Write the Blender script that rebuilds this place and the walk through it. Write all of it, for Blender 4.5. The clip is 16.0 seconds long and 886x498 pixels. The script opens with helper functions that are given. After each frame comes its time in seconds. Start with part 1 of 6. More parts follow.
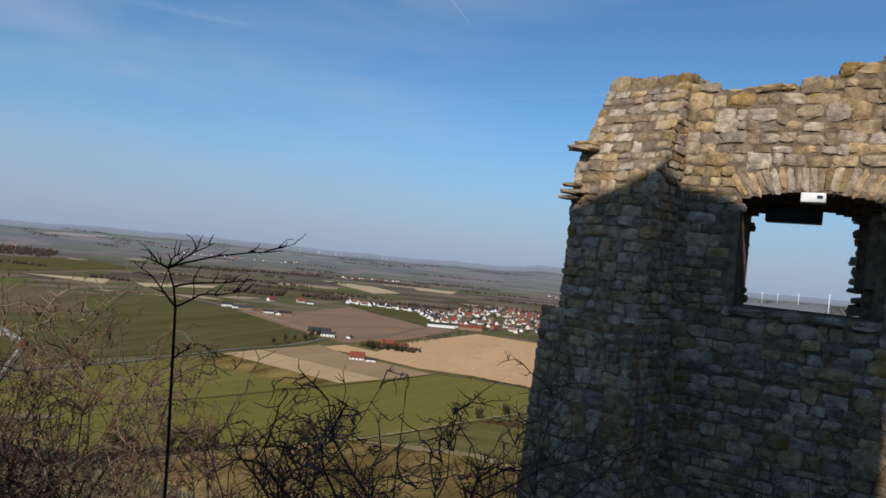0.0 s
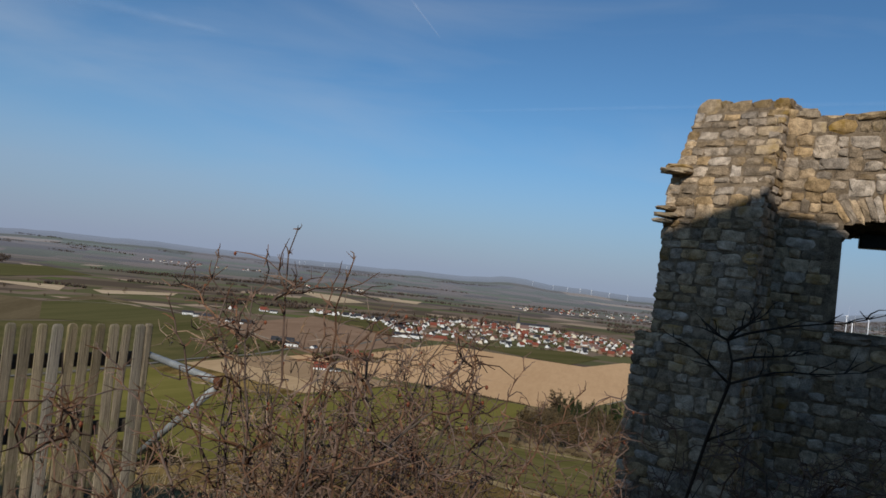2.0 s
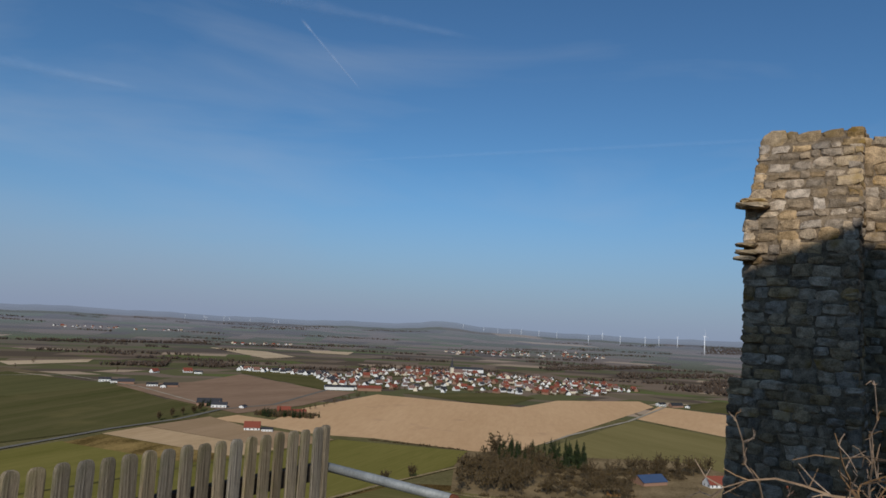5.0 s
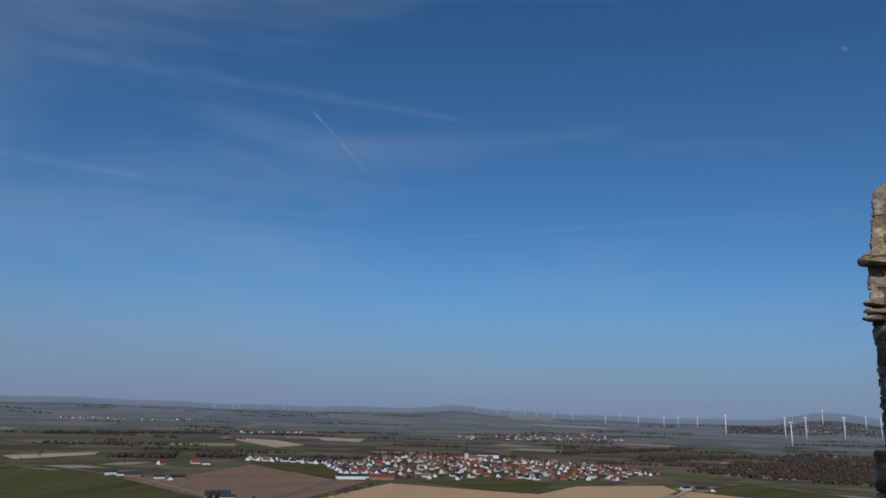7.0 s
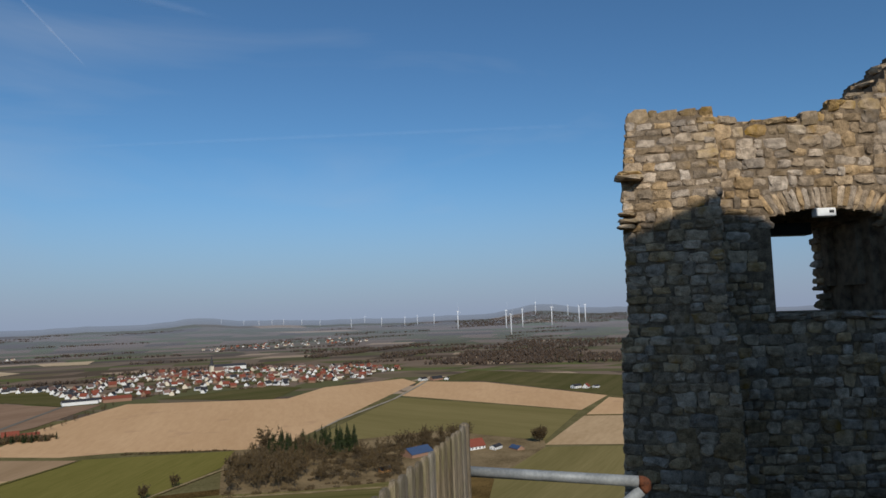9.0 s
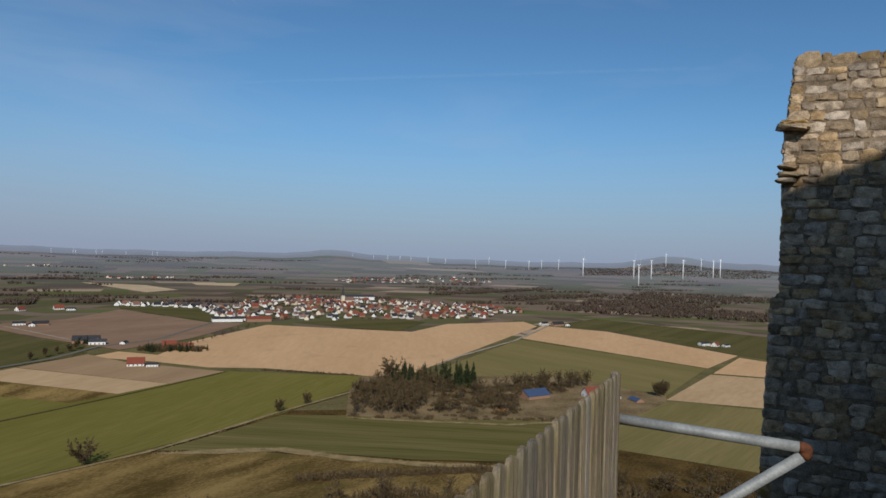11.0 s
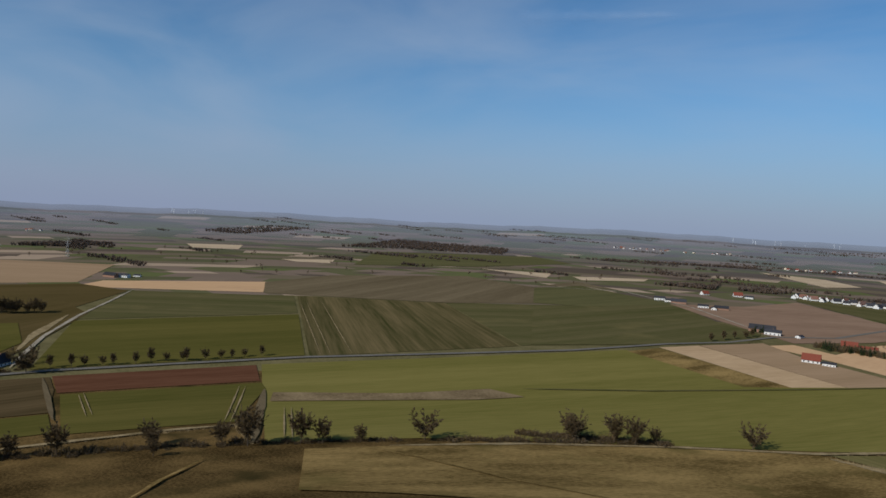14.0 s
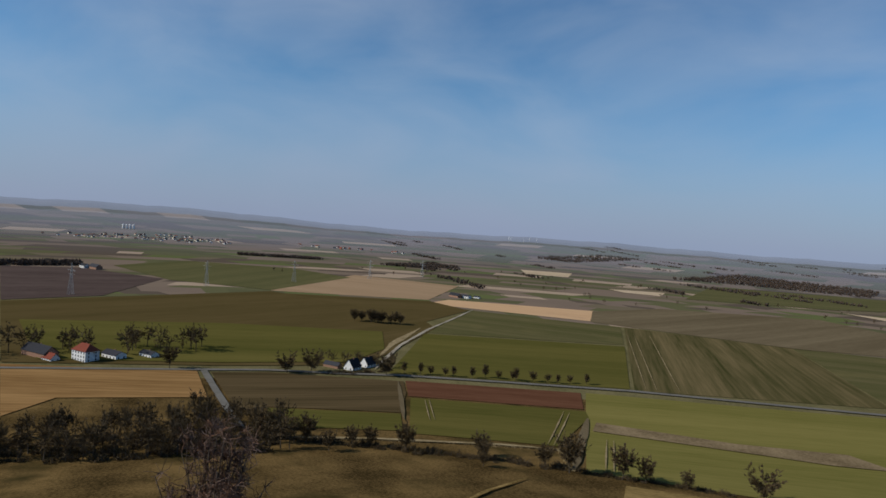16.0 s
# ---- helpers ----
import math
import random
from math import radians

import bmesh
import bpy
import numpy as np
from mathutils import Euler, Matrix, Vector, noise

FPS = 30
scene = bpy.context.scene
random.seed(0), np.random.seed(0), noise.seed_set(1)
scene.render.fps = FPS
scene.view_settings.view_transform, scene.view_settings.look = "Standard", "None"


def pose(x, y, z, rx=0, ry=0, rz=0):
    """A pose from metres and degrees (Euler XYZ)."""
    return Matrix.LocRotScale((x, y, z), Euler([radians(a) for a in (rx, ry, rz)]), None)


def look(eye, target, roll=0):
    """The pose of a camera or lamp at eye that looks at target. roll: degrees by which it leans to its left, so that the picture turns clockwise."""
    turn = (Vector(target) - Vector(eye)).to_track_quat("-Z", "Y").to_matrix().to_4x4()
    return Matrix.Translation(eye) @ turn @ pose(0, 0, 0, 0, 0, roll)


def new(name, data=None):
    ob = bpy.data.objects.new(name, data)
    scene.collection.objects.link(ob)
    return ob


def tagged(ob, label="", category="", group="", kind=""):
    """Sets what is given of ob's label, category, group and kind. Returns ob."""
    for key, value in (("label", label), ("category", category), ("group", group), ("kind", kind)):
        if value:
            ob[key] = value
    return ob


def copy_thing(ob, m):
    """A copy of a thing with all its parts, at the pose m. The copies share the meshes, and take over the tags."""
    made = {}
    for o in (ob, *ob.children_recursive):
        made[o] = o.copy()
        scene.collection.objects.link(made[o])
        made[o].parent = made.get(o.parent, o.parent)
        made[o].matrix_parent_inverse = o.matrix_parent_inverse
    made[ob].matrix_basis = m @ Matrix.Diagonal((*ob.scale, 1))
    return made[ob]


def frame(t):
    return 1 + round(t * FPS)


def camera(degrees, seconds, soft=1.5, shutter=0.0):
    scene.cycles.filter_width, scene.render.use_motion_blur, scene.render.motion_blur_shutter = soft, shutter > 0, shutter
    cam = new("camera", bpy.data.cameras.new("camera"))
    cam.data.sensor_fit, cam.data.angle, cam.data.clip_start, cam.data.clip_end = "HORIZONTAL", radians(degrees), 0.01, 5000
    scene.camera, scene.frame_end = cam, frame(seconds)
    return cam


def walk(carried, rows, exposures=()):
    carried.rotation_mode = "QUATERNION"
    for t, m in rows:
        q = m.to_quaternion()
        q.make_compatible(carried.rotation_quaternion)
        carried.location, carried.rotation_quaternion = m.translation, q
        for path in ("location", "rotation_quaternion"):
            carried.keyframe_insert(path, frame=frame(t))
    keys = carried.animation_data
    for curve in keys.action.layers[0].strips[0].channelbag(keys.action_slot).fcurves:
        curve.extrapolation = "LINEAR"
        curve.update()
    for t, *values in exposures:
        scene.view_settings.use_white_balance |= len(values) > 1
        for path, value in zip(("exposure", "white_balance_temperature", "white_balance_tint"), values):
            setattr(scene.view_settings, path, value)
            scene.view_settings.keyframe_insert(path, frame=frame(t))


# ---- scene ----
cam = camera(66.3, 16.0, soft=1.6)
PATH = [
    (0, (2.346, -1.017, 1.998), (2.135, 0.972, 2.014), 5.6),
    (0.5, (1.783, -0.95, 2.062), (1.551, 1.037, 2.089), 5.7),
    (1, (1.226, -0.802, 2.037), (0.915, 1.173, 2.07), 6.2),
    (1.5, (0.699, -0.838, 1.974), (0.396, 1.139, 2.011), 7.6),
    (2, (0.16, -0.856, 1.977), (0.049, 1.14, 2.033), 6.3),
    (2.5, (-0.414, -0.835, 1.991), (-0.467, 1.164, 2.04), 4.9),
    (3, (-0.873, -0.739, 2.017), (-0.827, 1.259, 2.105), 3.7),
    (3.2, (-1.039, -0.64, 1.979), (-0.954, 1.356, 2.062), 4),
    (5.3, (-2.339, 0.374, 1.946), (-2.257, 2.355, 2.208), 2.8),
    (5.5, (-2.479, 0.434, 1.9), (-2.421, 2.41, 2.206), 2.7),
    (6, (-2.87, 0.61, 1.802), (-2.921, 2.564, 2.225), 2.3),
    (6.5, (-3.196, 0.898, 1.722), (-3.211, 2.849, 2.164), 1.7),
    (7, (-3.538, 1.02, 1.755), (-3.488, 2.969, 2.198), 1.9),
    (7.5, (-3.812, 1.031, 1.73), (-3.24, 2.913, 2.093), 1.3),
    (8, (-4.144, 1.262, 1.79), (-3.539, 3.143, 2.099), 0.8),
    (8.2, (-4.217, 1.345, 1.813), (-3.584, 3.221, 2.093), -0.2),
    (10.3, (-4.369, 1.332, 1.883), (-3.487, 3.127, 1.924), 0.1),
    (10.5, (-4.41, 1.344, 1.878), (-3.661, 3.198, 1.902), 0.7),
    (11, (-4.495, 1.357, 1.868), (-4.072, 3.312, 1.877), 1.8),
    (11.5, (-4.506, 1.432, 1.831), (-4.312, 3.422, 1.819), 1.5),
    (12, (-4.598, 1.423, 1.824), (-4.593, 3.422, 1.751), 1.3),
    (12.5, (-4.63, 1.41, 1.82), (-5.12, 3.347, 1.739), 1.6),
    (13, (-4.67, 1.38, 1.82), (-5.549, 3.174, 1.753), 2.7),
    (13.5, (-4.72, 1.34, 1.825), (-5.831, 3.001, 1.734), 2.5),
    (14, (-4.77, 1.29, 1.83), (-6.077, 2.8, 1.733), 2.9),
    (14.5, (-4.82, 1.23, 1.83), (-6.335, 2.535, 1.771), 3.3),
    (15, (-4.86, 1.17, 1.835), (-6.519, 2.286, 1.804), 3.6),
    (15.5, (-4.9, 1.1, 1.84), (-6.655, 2.058, 1.803), 3.9),
    (16, (-4.94, 1.03, 1.84), (-6.797, 1.771, 1.773), 4),
]

walk(cam, [(t, look(eye, target, roll)) for t, eye, target, roll in PATH],
     exposures=((0, 0.32, 6500, 10), (1.5, 0.1, 6500, 10), (3.2, 0.05, 6500, 10), (5.5, -0.16, 6150, 10), (6.5, -0.37, 5700, 10), (7.0, -0.37, 5680, 10), (7.5, -0.24, 6150, 10), (8.2, -0.08, 6350, 10),
                (10.3, 0.20, 6650, 10), (11.2, 0.02, 6450, 10), (12, -0.17, 6300, 10), (13.5, -0.02, 6300, 10), (16, 0.12, 6350, 10)))

# ---------------------------------------------------------------- light
SUN_AZ, SUN_EL = 8.0, 34.0     # degrees: the sun stands behind and to the left of the view along +y
world = bpy.data.worlds.new("world")
scene.world = world
world.use_nodes = True
wn, wl = world.node_tree.nodes, world.node_tree.links
wn.clear()
sky = wn.new("ShaderNodeTexSky")
sky.sky_type = "NISHITA"
sky.sun_disc = False
sky.sun_elevation = radians(SUN_EL)
sky.sun_rotation = radians(180 + SUN_AZ)
sky.altitude = 300
sky.air_density, sky.dust_density, sky.ozone_density = 1.0, 0.35, 3.0
tint = wn.new("ShaderNodeMix")
tint.data_type, tint.blend_type = "RGBA", "MULTIPLY"
tint.inputs[0].default_value = 1.0
tint.inputs[7].default_value = (0.65, 0.965, 1.14, 1)
wl.new(sky.outputs[0], tint.inputs[6])
# thin cirrus: streaked noise over the sky dome
wc = wn.new("ShaderNodeTexCoord")
wm = wn.new("ShaderNodeMapping")
wm.inputs["Rotation"].default_value = (0.15, 0.1, 0.6)
wm.inputs["Scale"].default_value = (1.2, 3.0, 7.0)
cirrus = wn.new("ShaderNodeTexNoise")
cirrus.inputs["Scale"].default_value, cirrus.inputs["Detail"].default_value = 1.3, 5
cirrus.inputs["Roughness"].default_value, cirrus.inputs["Distortion"].default_value = 0.5, 0.4
veil = wn.new("ShaderNodeMapRange")
veil.inputs[1].default_value, veil.inputs[2].default_value = 0.47, 0.85
veil.inputs[3].default_value, veil.inputs[4].default_value = 0.0, 0.33
haze = wn.new("ShaderNodeMix")
haze.data_type = "RGBA"
haze.inputs[7].default_value = (5.6, 6.2, 7.2, 1)
wl.new(wc.outputs["Generated"], wm.inputs[0])
wl.new(wm.outputs[0], cirrus.inputs["Vector"])
west = wn.new("ShaderNodeSeparateXYZ")
wl.new(wc.outputs["Generated"], west.inputs[0])
thick = wn.new("ShaderNodeMath")
thick.operation = "MULTIPLY_ADD"
thick.inputs[1].default_value = -0.18
wl.new(west.outputs[0], thick.inputs[0])
wl.new(cirrus.outputs[0], thick.inputs[2])
wl.new(thick.outputs[0], veil.inputs[0])
wl.new(veil.outputs[0], haze.inputs[0])
wl.new(tint.outputs[2], haze.inputs[6])
# grey-blue haze low over the whole horizon
sep = wn.new("ShaderNodeSeparateXYZ")
wl.new(wc.outputs["Generated"], sep.inputs[0])
low = wn.new("ShaderNodeMapRange")
low.interpolation_type = "SMOOTHSTEP"
low.inputs[1].default_value, low.inputs[2].default_value = -0.02, 0.22
low.inputs[3].default_value, low.inputs[4].default_value = 0.85, 0.0
wl.new(sep.outputs[2], low.inputs[0])
band = wn.new("ShaderNodeMix")
band.data_type = "RGBA"
band.inputs[7].default_value = (3.25, 3.78, 5.6, 1)
wl.new(low.outputs[0], band.inputs[0])
wl.new(haze.outputs[2], band.inputs[6])
bg = wn.new("ShaderNodeBackground")
bg.inputs["Strength"].default_value = 0.075
wo = wn.new("ShaderNodeOutputWorld")
wl.new(band.outputs[2], bg.inputs["Color"])
wl.new(bg.outputs[0], wo.inputs["Surface"])
sun = new("sun", bpy.data.lights.new("sun", "SUN"))
sun.data.energy, sun.data.angle, sun.data.color = 3.5, radians(0.5), (1.0, 0.94, 0.84)
s_az, s_el = radians(SUN_AZ), radians(SUN_EL)
sun.matrix_world = look((-60 * math.sin(s_az) * math.cos(s_el), -60 * math.cos(s_az) * math.cos(s_el), 60 * math.sin(s_el)), (0, 0, 0))

# ---------------------------------------------------------------- materials
def material(name, dark, light, size=1.0, stretch=(1, 1, 1), fine=6.0, rough=0.9, metal=0.0, bump=0.0, spread=0.0, spots=None, world_space=False, soft=0.28):
    """Two-scale noise between two colours; spread varies whole pieces; spots: (colour, size, low, high)."""
    m = bpy.data.materials.new(name)
    m.use_nodes = True
    n, l = m.node_tree.nodes, m.node_tree.links
    b = n["Principled BSDF"]
    b.inputs["Roughness"].default_value, b.inputs["Metallic"].default_value = rough, metal
    b.inputs["Specular IOR Level"].default_value = 0.0 if rough >= 0.9 else 0.25
    if world_space:
        geo = n.new("ShaderNodeNewGeometry")
        place = geo.outputs["Position"]
    else:
        place = n.new("ShaderNodeTexCoord").outputs["Object"]
    mp = n.new("ShaderNodeMapping")
    mp.inputs["Scale"].default_value = stretch
    l.new(place, mp.inputs[0])
    big, small = n.new("ShaderNodeTexNoise"), n.new("ShaderNodeTexNoise")
    big.inputs["Scale"].default_value, big.inputs["Detail"].default_value = 1 / size, 3
    small.inputs["Scale"].default_value, small.inputs["Detail"].default_value = fine / size, 6
    small.inputs["Roughness"].default_value = 0.65
    for k in (big, small):
        l.new(mp.outputs[0], k.inputs["Vector"])
    add = n.new("ShaderNodeMath")
    add.operation = "ADD"
    l.new(big.outputs[0], add.inputs[0])
    l.new(small.outputs[0], add.inputs[1])
    rng = n.new("ShaderNodeMapRange")
    rng.inputs[1].default_value, rng.inputs[2].default_value = 1 - soft, 1 + soft
    l.new(add.outputs[0], rng.inputs[0])
    mix = n.new("ShaderNodeMix")
    mix.data_type = "RGBA"
    mix.inputs[6].default_value, mix.inputs[7].default_value = (*dark, 1), (*light, 1)
    l.new(rng.outputs[0], mix.inputs[0])
    out = mix.outputs[2]
    if spots:
        sp = n.new("ShaderNodeTexNoise")
        sp.inputs["Scale"].default_value, sp.inputs["Detail"].default_value = 1 / spots[1], 5
        l.new(place, sp.inputs["Vector"])
        sr = n.new("ShaderNodeMapRange")
        sr.inputs[1].default_value, sr.inputs[2].default_value = spots[2], spots[3]
        l.new(sp.outputs[0], sr.inputs[0])
        sm = n.new("ShaderNodeMix")
        sm.data_type = "RGBA"
        sm.inputs[7].default_value = (*spots[0], 1)
        l.new(sr.outputs[0], sm.inputs[0])
        l.new(out, sm.inputs[6])
        out = sm.outputs[2]
    if spread:
        info = n.new("ShaderNodeObjectInfo")
        isl = n.new("ShaderNodeNewGeometry")
        both = n.new("ShaderNodeMath")
        both.operation = "ADD"
        l.new(info.outputs["Random"], both.inputs[0])
        l.new(isl.outputs["Random Per Island"], both.inputs[1])
        fr = n.new("ShaderNodeMath")
        fr.operation = "FRACT"
        l.new(both.outputs[0], fr.inputs[0])
        vr = n.new("ShaderNodeMapRange")
        vr.inputs[3].default_value, vr.inputs[4].default_value = 1 - spread, 1 + spread
        l.new(fr.outputs[0], vr.inputs[0])
        hs = n.new("ShaderNodeHueSaturation")
        l.new(out, hs.inputs["Color"])
        l.new(vr.outputs[0], hs.inputs["Value"])
        two = n.new("ShaderNodeMath")
        two.operation = "MULTIPLY_ADD"
        two.inputs[1].default_value, two.inputs[2].default_value = 7.31, 0.17
        l.new(fr.outputs[0], two.inputs[0])
        f2 = n.new("ShaderNodeMath")
        f2.operation = "FRACT"
        l.new(two.outputs[0], f2.inputs[0])
        sv = n.new("ShaderNodeMapRange")
        sv.inputs[3].default_value, sv.inputs[4].default_value = 0.65, 1.2
        l.new(f2.outputs[0], sv.inputs[0])
        l.new(sv.outputs[0], hs.inputs["Saturation"])
        out = hs.outputs[0]
    l.new(out, b.inputs["Base Color"])
    if bump:
        bp = n.new("ShaderNodeBump")
        bp.inputs["Strength"].default_value, bp.inputs["Distance"].default_value = 0.9, bump
        l.new(add.outputs[0], bp.inputs["Height"])
        l.new(bp.outputs[0], b.inputs["Normal"])
    return m


FIELD = {
    "tan": material("tilled_tan_soil", (0.49, 0.302, 0.158), (0.59, 0.378, 0.208), 170, (0.3, 1.6, 1), 20, spots=((0.40, 0.245, 0.140), 38, 0.62, 0.8)),
    "pale": material("pale_tilled_soil", (0.39, 0.262, 0.142), (0.51, 0.352, 0.202), 120, (1, 4, 1), 7),
    "tanstrip": material("straw_coloured_field", (0.38, 0.28, 0.17), (0.55, 0.42, 0.28), 90, (1, 3, 1), 6),
    "green": material("winter_wheat", (0.124, 0.112, 0.027), (0.207, 0.172, 0.051), 110, (0.14, 3, 1), 24),
    "green2": material("young_crop", (0.075, 0.074, 0.029), (0.125, 0.109, 0.046), 120, (0.14, 3, 1), 24),
    "darkgreen": material("dark_winter_crop", (0.066, 0.066, 0.022), (0.126, 0.104, 0.046), 90, (0.14, 5, 1), 24, spots=((0.15, 0.12, 0.05), 70, 0.56, 0.8)),
    "olive": material("olive_grassland", (0.068, 0.05, 0.017), (0.112, 0.078, 0.031), 130, (0.14, 3, 1), 24),
    "meadow": material("dry_winter_meadow", (0.088, 0.058, 0.019), (0.295, 0.196, 0.072), 34, (0.5, 1.6, 1), 22, spots=((0.115, 0.085, 0.027), 45, 0.52, 0.66), soft=0.2),
    "brown": material("dull_brown_stubble", (0.103, 0.077, 0.042), (0.173, 0.132, 0.076), 90, (0.14, 3, 1), 24),
    "pinkish": material("pinkish_tilled_soil", (0.27, 0.178, 0.098), (0.37, 0.248, 0.146), 140, (0.14, 3, 1), 24),
    "redfield": material("reddish_tilled_soil", (0.20, 0.125, 0.08), (0.29, 0.19, 0.125), 140, (0.6, 3, 1), 8),
    "redbrown": material("red_ploughed_soil", (0.090, 0.038, 0.020), (0.135, 0.062, 0.034), 60, (0.5, 4, 1), 8),
    "striped": material("streaked_thin_crop", (0.048, 0.046, 0.015), (0.160, 0.118, 0.054), 30, (0.05, 1.4, 1), 6),
    "greenstripe": material("thin_green_crop", (0.076, 0.073, 0.02), (0.185, 0.148, 0.06), 40, (0.05, 1.2, 1), 9),
    "mud": material("thin_muddy_crop", (0.052, 0.037, 0.016), (0.115, 0.079, 0.038), 26, (0.05, 1.4, 1), 6),
    "deepgreen": material("deep_green_wheat", (0.07, 0.066, 0.015), (0.126, 0.104, 0.028), 110, (0.14, 3, 1), 24),
    "stubble": material("orange_stubble", (0.18, 0.096, 0.034), (0.37, 0.215, 0.085), 50, (0.15, 2, 1), 7),
    "scrubland": material("rough_scrubland", (0.1, 0.07, 0.035), (0.265, 0.192, 0.105), 26, (1, 1, 1), 14),
    "softolive": material("soft_olive_grass", (0.155, 0.128, 0.048), (0.228, 0.182, 0.076), 130, (0.14, 3, 1), 24),
    "darksoil": material("dark_ploughed_soil", (0.065, 0.045, 0.038), (0.105, 0.075, 0.062), 90, (0.6, 3, 1), 8),
}
M_GROUND = material("rough_pasture", (0.034, 0.022, 0.008), (0.165, 0.104, 0.038), 34, (1, 1, 1), 28, spots=((0.046, 0.034, 0.012), 36, 0.56, 0.72), world_space=True, soft=0.22)
M_PATCH = material("hazed_far_patchwork", (0.10, 0.10, 0.055), (0.15, 0.135, 0.075), 200, (1, 1, 1), 5, spread=0.55)
M_FAR_LAND = material("hazed_far_farmland", (0.100, 0.100, 0.060), (0.170, 0.150, 0.110), 260, (1, 1, 1), 7, world_space=True)
M_FAR_RIDGE = material("hazed_wooded_ridges", (0.090, 0.085, 0.075), (0.160, 0.145, 0.120), 300, (1, 1, 1), 6, world_space=True)
M_MARGIN = material("grassy_field_margins", (0.085, 0.075, 0.03), (0.175, 0.145, 0.068), 40, (1, 1, 1), 14, world_space=True)
M_TURF = material("trodden_turf", (0.10, 0.085, 0.04), (0.22, 0.18, 0.09), 0.6, (1, 1, 1), 9, bump=0.02)
M_ASPHALT = material("weathered_asphalt", (0.125, 0.115, 0.095), (0.175, 0.16, 0.135), 8, rough=0.92)
M_TRACK = material("gravel_track", (0.25, 0.21, 0.15), (0.38, 0.33, 0.25), 20, rough=0.95)
M_REED = material("bleached_grass", (0.16, 0.118, 0.056), (0.34, 0.258, 0.14), 6, rough=0.95)
M_MORTAR = material("lime_mortar", (0.120, 0.088, 0.060), (0.300, 0.226, 0.150), 0.16, fine=9, soft=0.2, bump=0.035, world_space=True)
M_STONE = material("limestone", (0.18, 0.13, 0.08), (0.49, 0.36, 0.23), 0.12, fine=7, bump=0.022, soft=0.22, spread=0.40, spots=((0.31, 0.19, 0.06), 0.5, 0.60, 0.74), world_space=True)
M_CAP = material("lichened_stone", (0.18, 0.124, 0.067), (0.44, 0.312, 0.174), 0.12, fine=7, soft=0.19, bump=0.014, spread=0.3, spots=((0.30, 0.195, 0.065), 0.3, 0.5, 0.7), world_space=True)
M_WEATHERED = material("weathered_softwood", (0.115, 0.092, 0.064), (0.35, 0.29, 0.205), 0.09, (9, 9, 0.3), 9, 0.9, bump=0.006, soft=0.24, spread=0.22, spots=((0.16, 0.155, 0.07), 0.2, 0.56, 0.75))
# rail wood, its colour darkened to stand in for shade behind the pickets
M_RAIL_WOOD = material("shade_dark_wood", (0.05, 0.042, 0.034), (0.11, 0.09, 0.07), 0.1, (0.6, 6, 6), 6, 0.95)
M_GALV = material("galvanised_steel", (0.19, 0.203, 0.208), (0.32, 0.338, 0.342), 0.12, fine=8, rough=0.62, metal=0.25, bump=0.0005)
M_RUST = material("rusted_steel", (0.05, 0.02, 0.011), (0.17, 0.058, 0.025), 0.05, fine=6, rough=0.85, bump=0.001)
M_BARK = material("grey_brown_bark", (0.042, 0.033, 0.027), (0.12, 0.097, 0.078), 0.03, fine=5, rough=0.9, bump=0.002)
M_TWIG = material("red_brown_twigs", (0.07, 0.038, 0.025), (0.18, 0.104, 0.068), 0.12, fine=5, rough=0.8, spread=0.3)
M_TWIG_PALE = material("dry_tan_twigs", (0.115, 0.074, 0.044), (0.29, 0.194, 0.12), 0.12, fine=5, rough=0.85, spread=0.3)
M_BUD = material("shrivelled_rose_hips", (0.12, 0.03, 0.015), (0.22, 0.07, 0.03), 0.02, rough=0.7)
M_STRAW = material("dry_grass", (0.203, 0.144, 0.068), (0.374, 0.289, 0.165), 0.2, fine=5, rough=0.95, spread=0.3)
M_FAR_BARK = material("bare_tree_bark", (0.064, 0.049, 0.035), (0.120, 0.094, 0.066), 2.0, rough=0.95)
M_FAR_TWIG = material("bare_tree_twigs", (0.062, 0.043, 0.021), (0.124, 0.087, 0.044), 3.0, rough=0.95, spread=0.3)
M_HEDGE = material("bare_hedge_twigs", (0.048, 0.034, 0.017), (0.104, 0.072, 0.037), 3.0, rough=0.95, spread=0.3)
M_FAR_WOOD = material("hazed_bare_wood", (0.060, 0.043, 0.033), (0.112, 0.082, 0.062), 12, rough=0.95, spread=0.3)
M_DEAD = material("dark_dead_bark", (0.022, 0.018, 0.015), (0.06, 0.05, 0.042), 0.03, fine=5, rough=0.9)
M_CONIFER = material("spruce_needles", (0.014, 0.021, 0.008), (0.036, 0.046, 0.018), 1.5, rough=0.9, spread=0.3)
M_WHITE = material("white_render", (0.619, 0.611, 0.585), (0.722, 0.714, 0.688), 3.0, rough=0.9)
M_CREAM = material("cream_render", (0.58, 0.50, 0.38), (0.70, 0.62, 0.49), 3.0, rough=0.9)
M_BRICK = material("brown_brickwork", (0.22, 0.13, 0.09), (0.32, 0.19, 0.13), 1.0, rough=0.9)
M_RED_TILE = material("red_clay_tiles", (0.155, 0.043, 0.03), (0.232, 0.072, 0.046), 0.8, (1, 6, 1), 6, 0.9)
M_BROWN_TILE = material("brown_roof_tiles", (0.12, 0.06, 0.045), (0.21, 0.115, 0.085), 0.8, (1, 6, 1), 6, 0.85, spread=0.25)
M_SLATE = material("dark_grey_slate", (0.030, 0.030, 0.034), (0.055, 0.055, 0.061), 0.8, (1, 6, 1), 6, 0.9, spread=0.25)
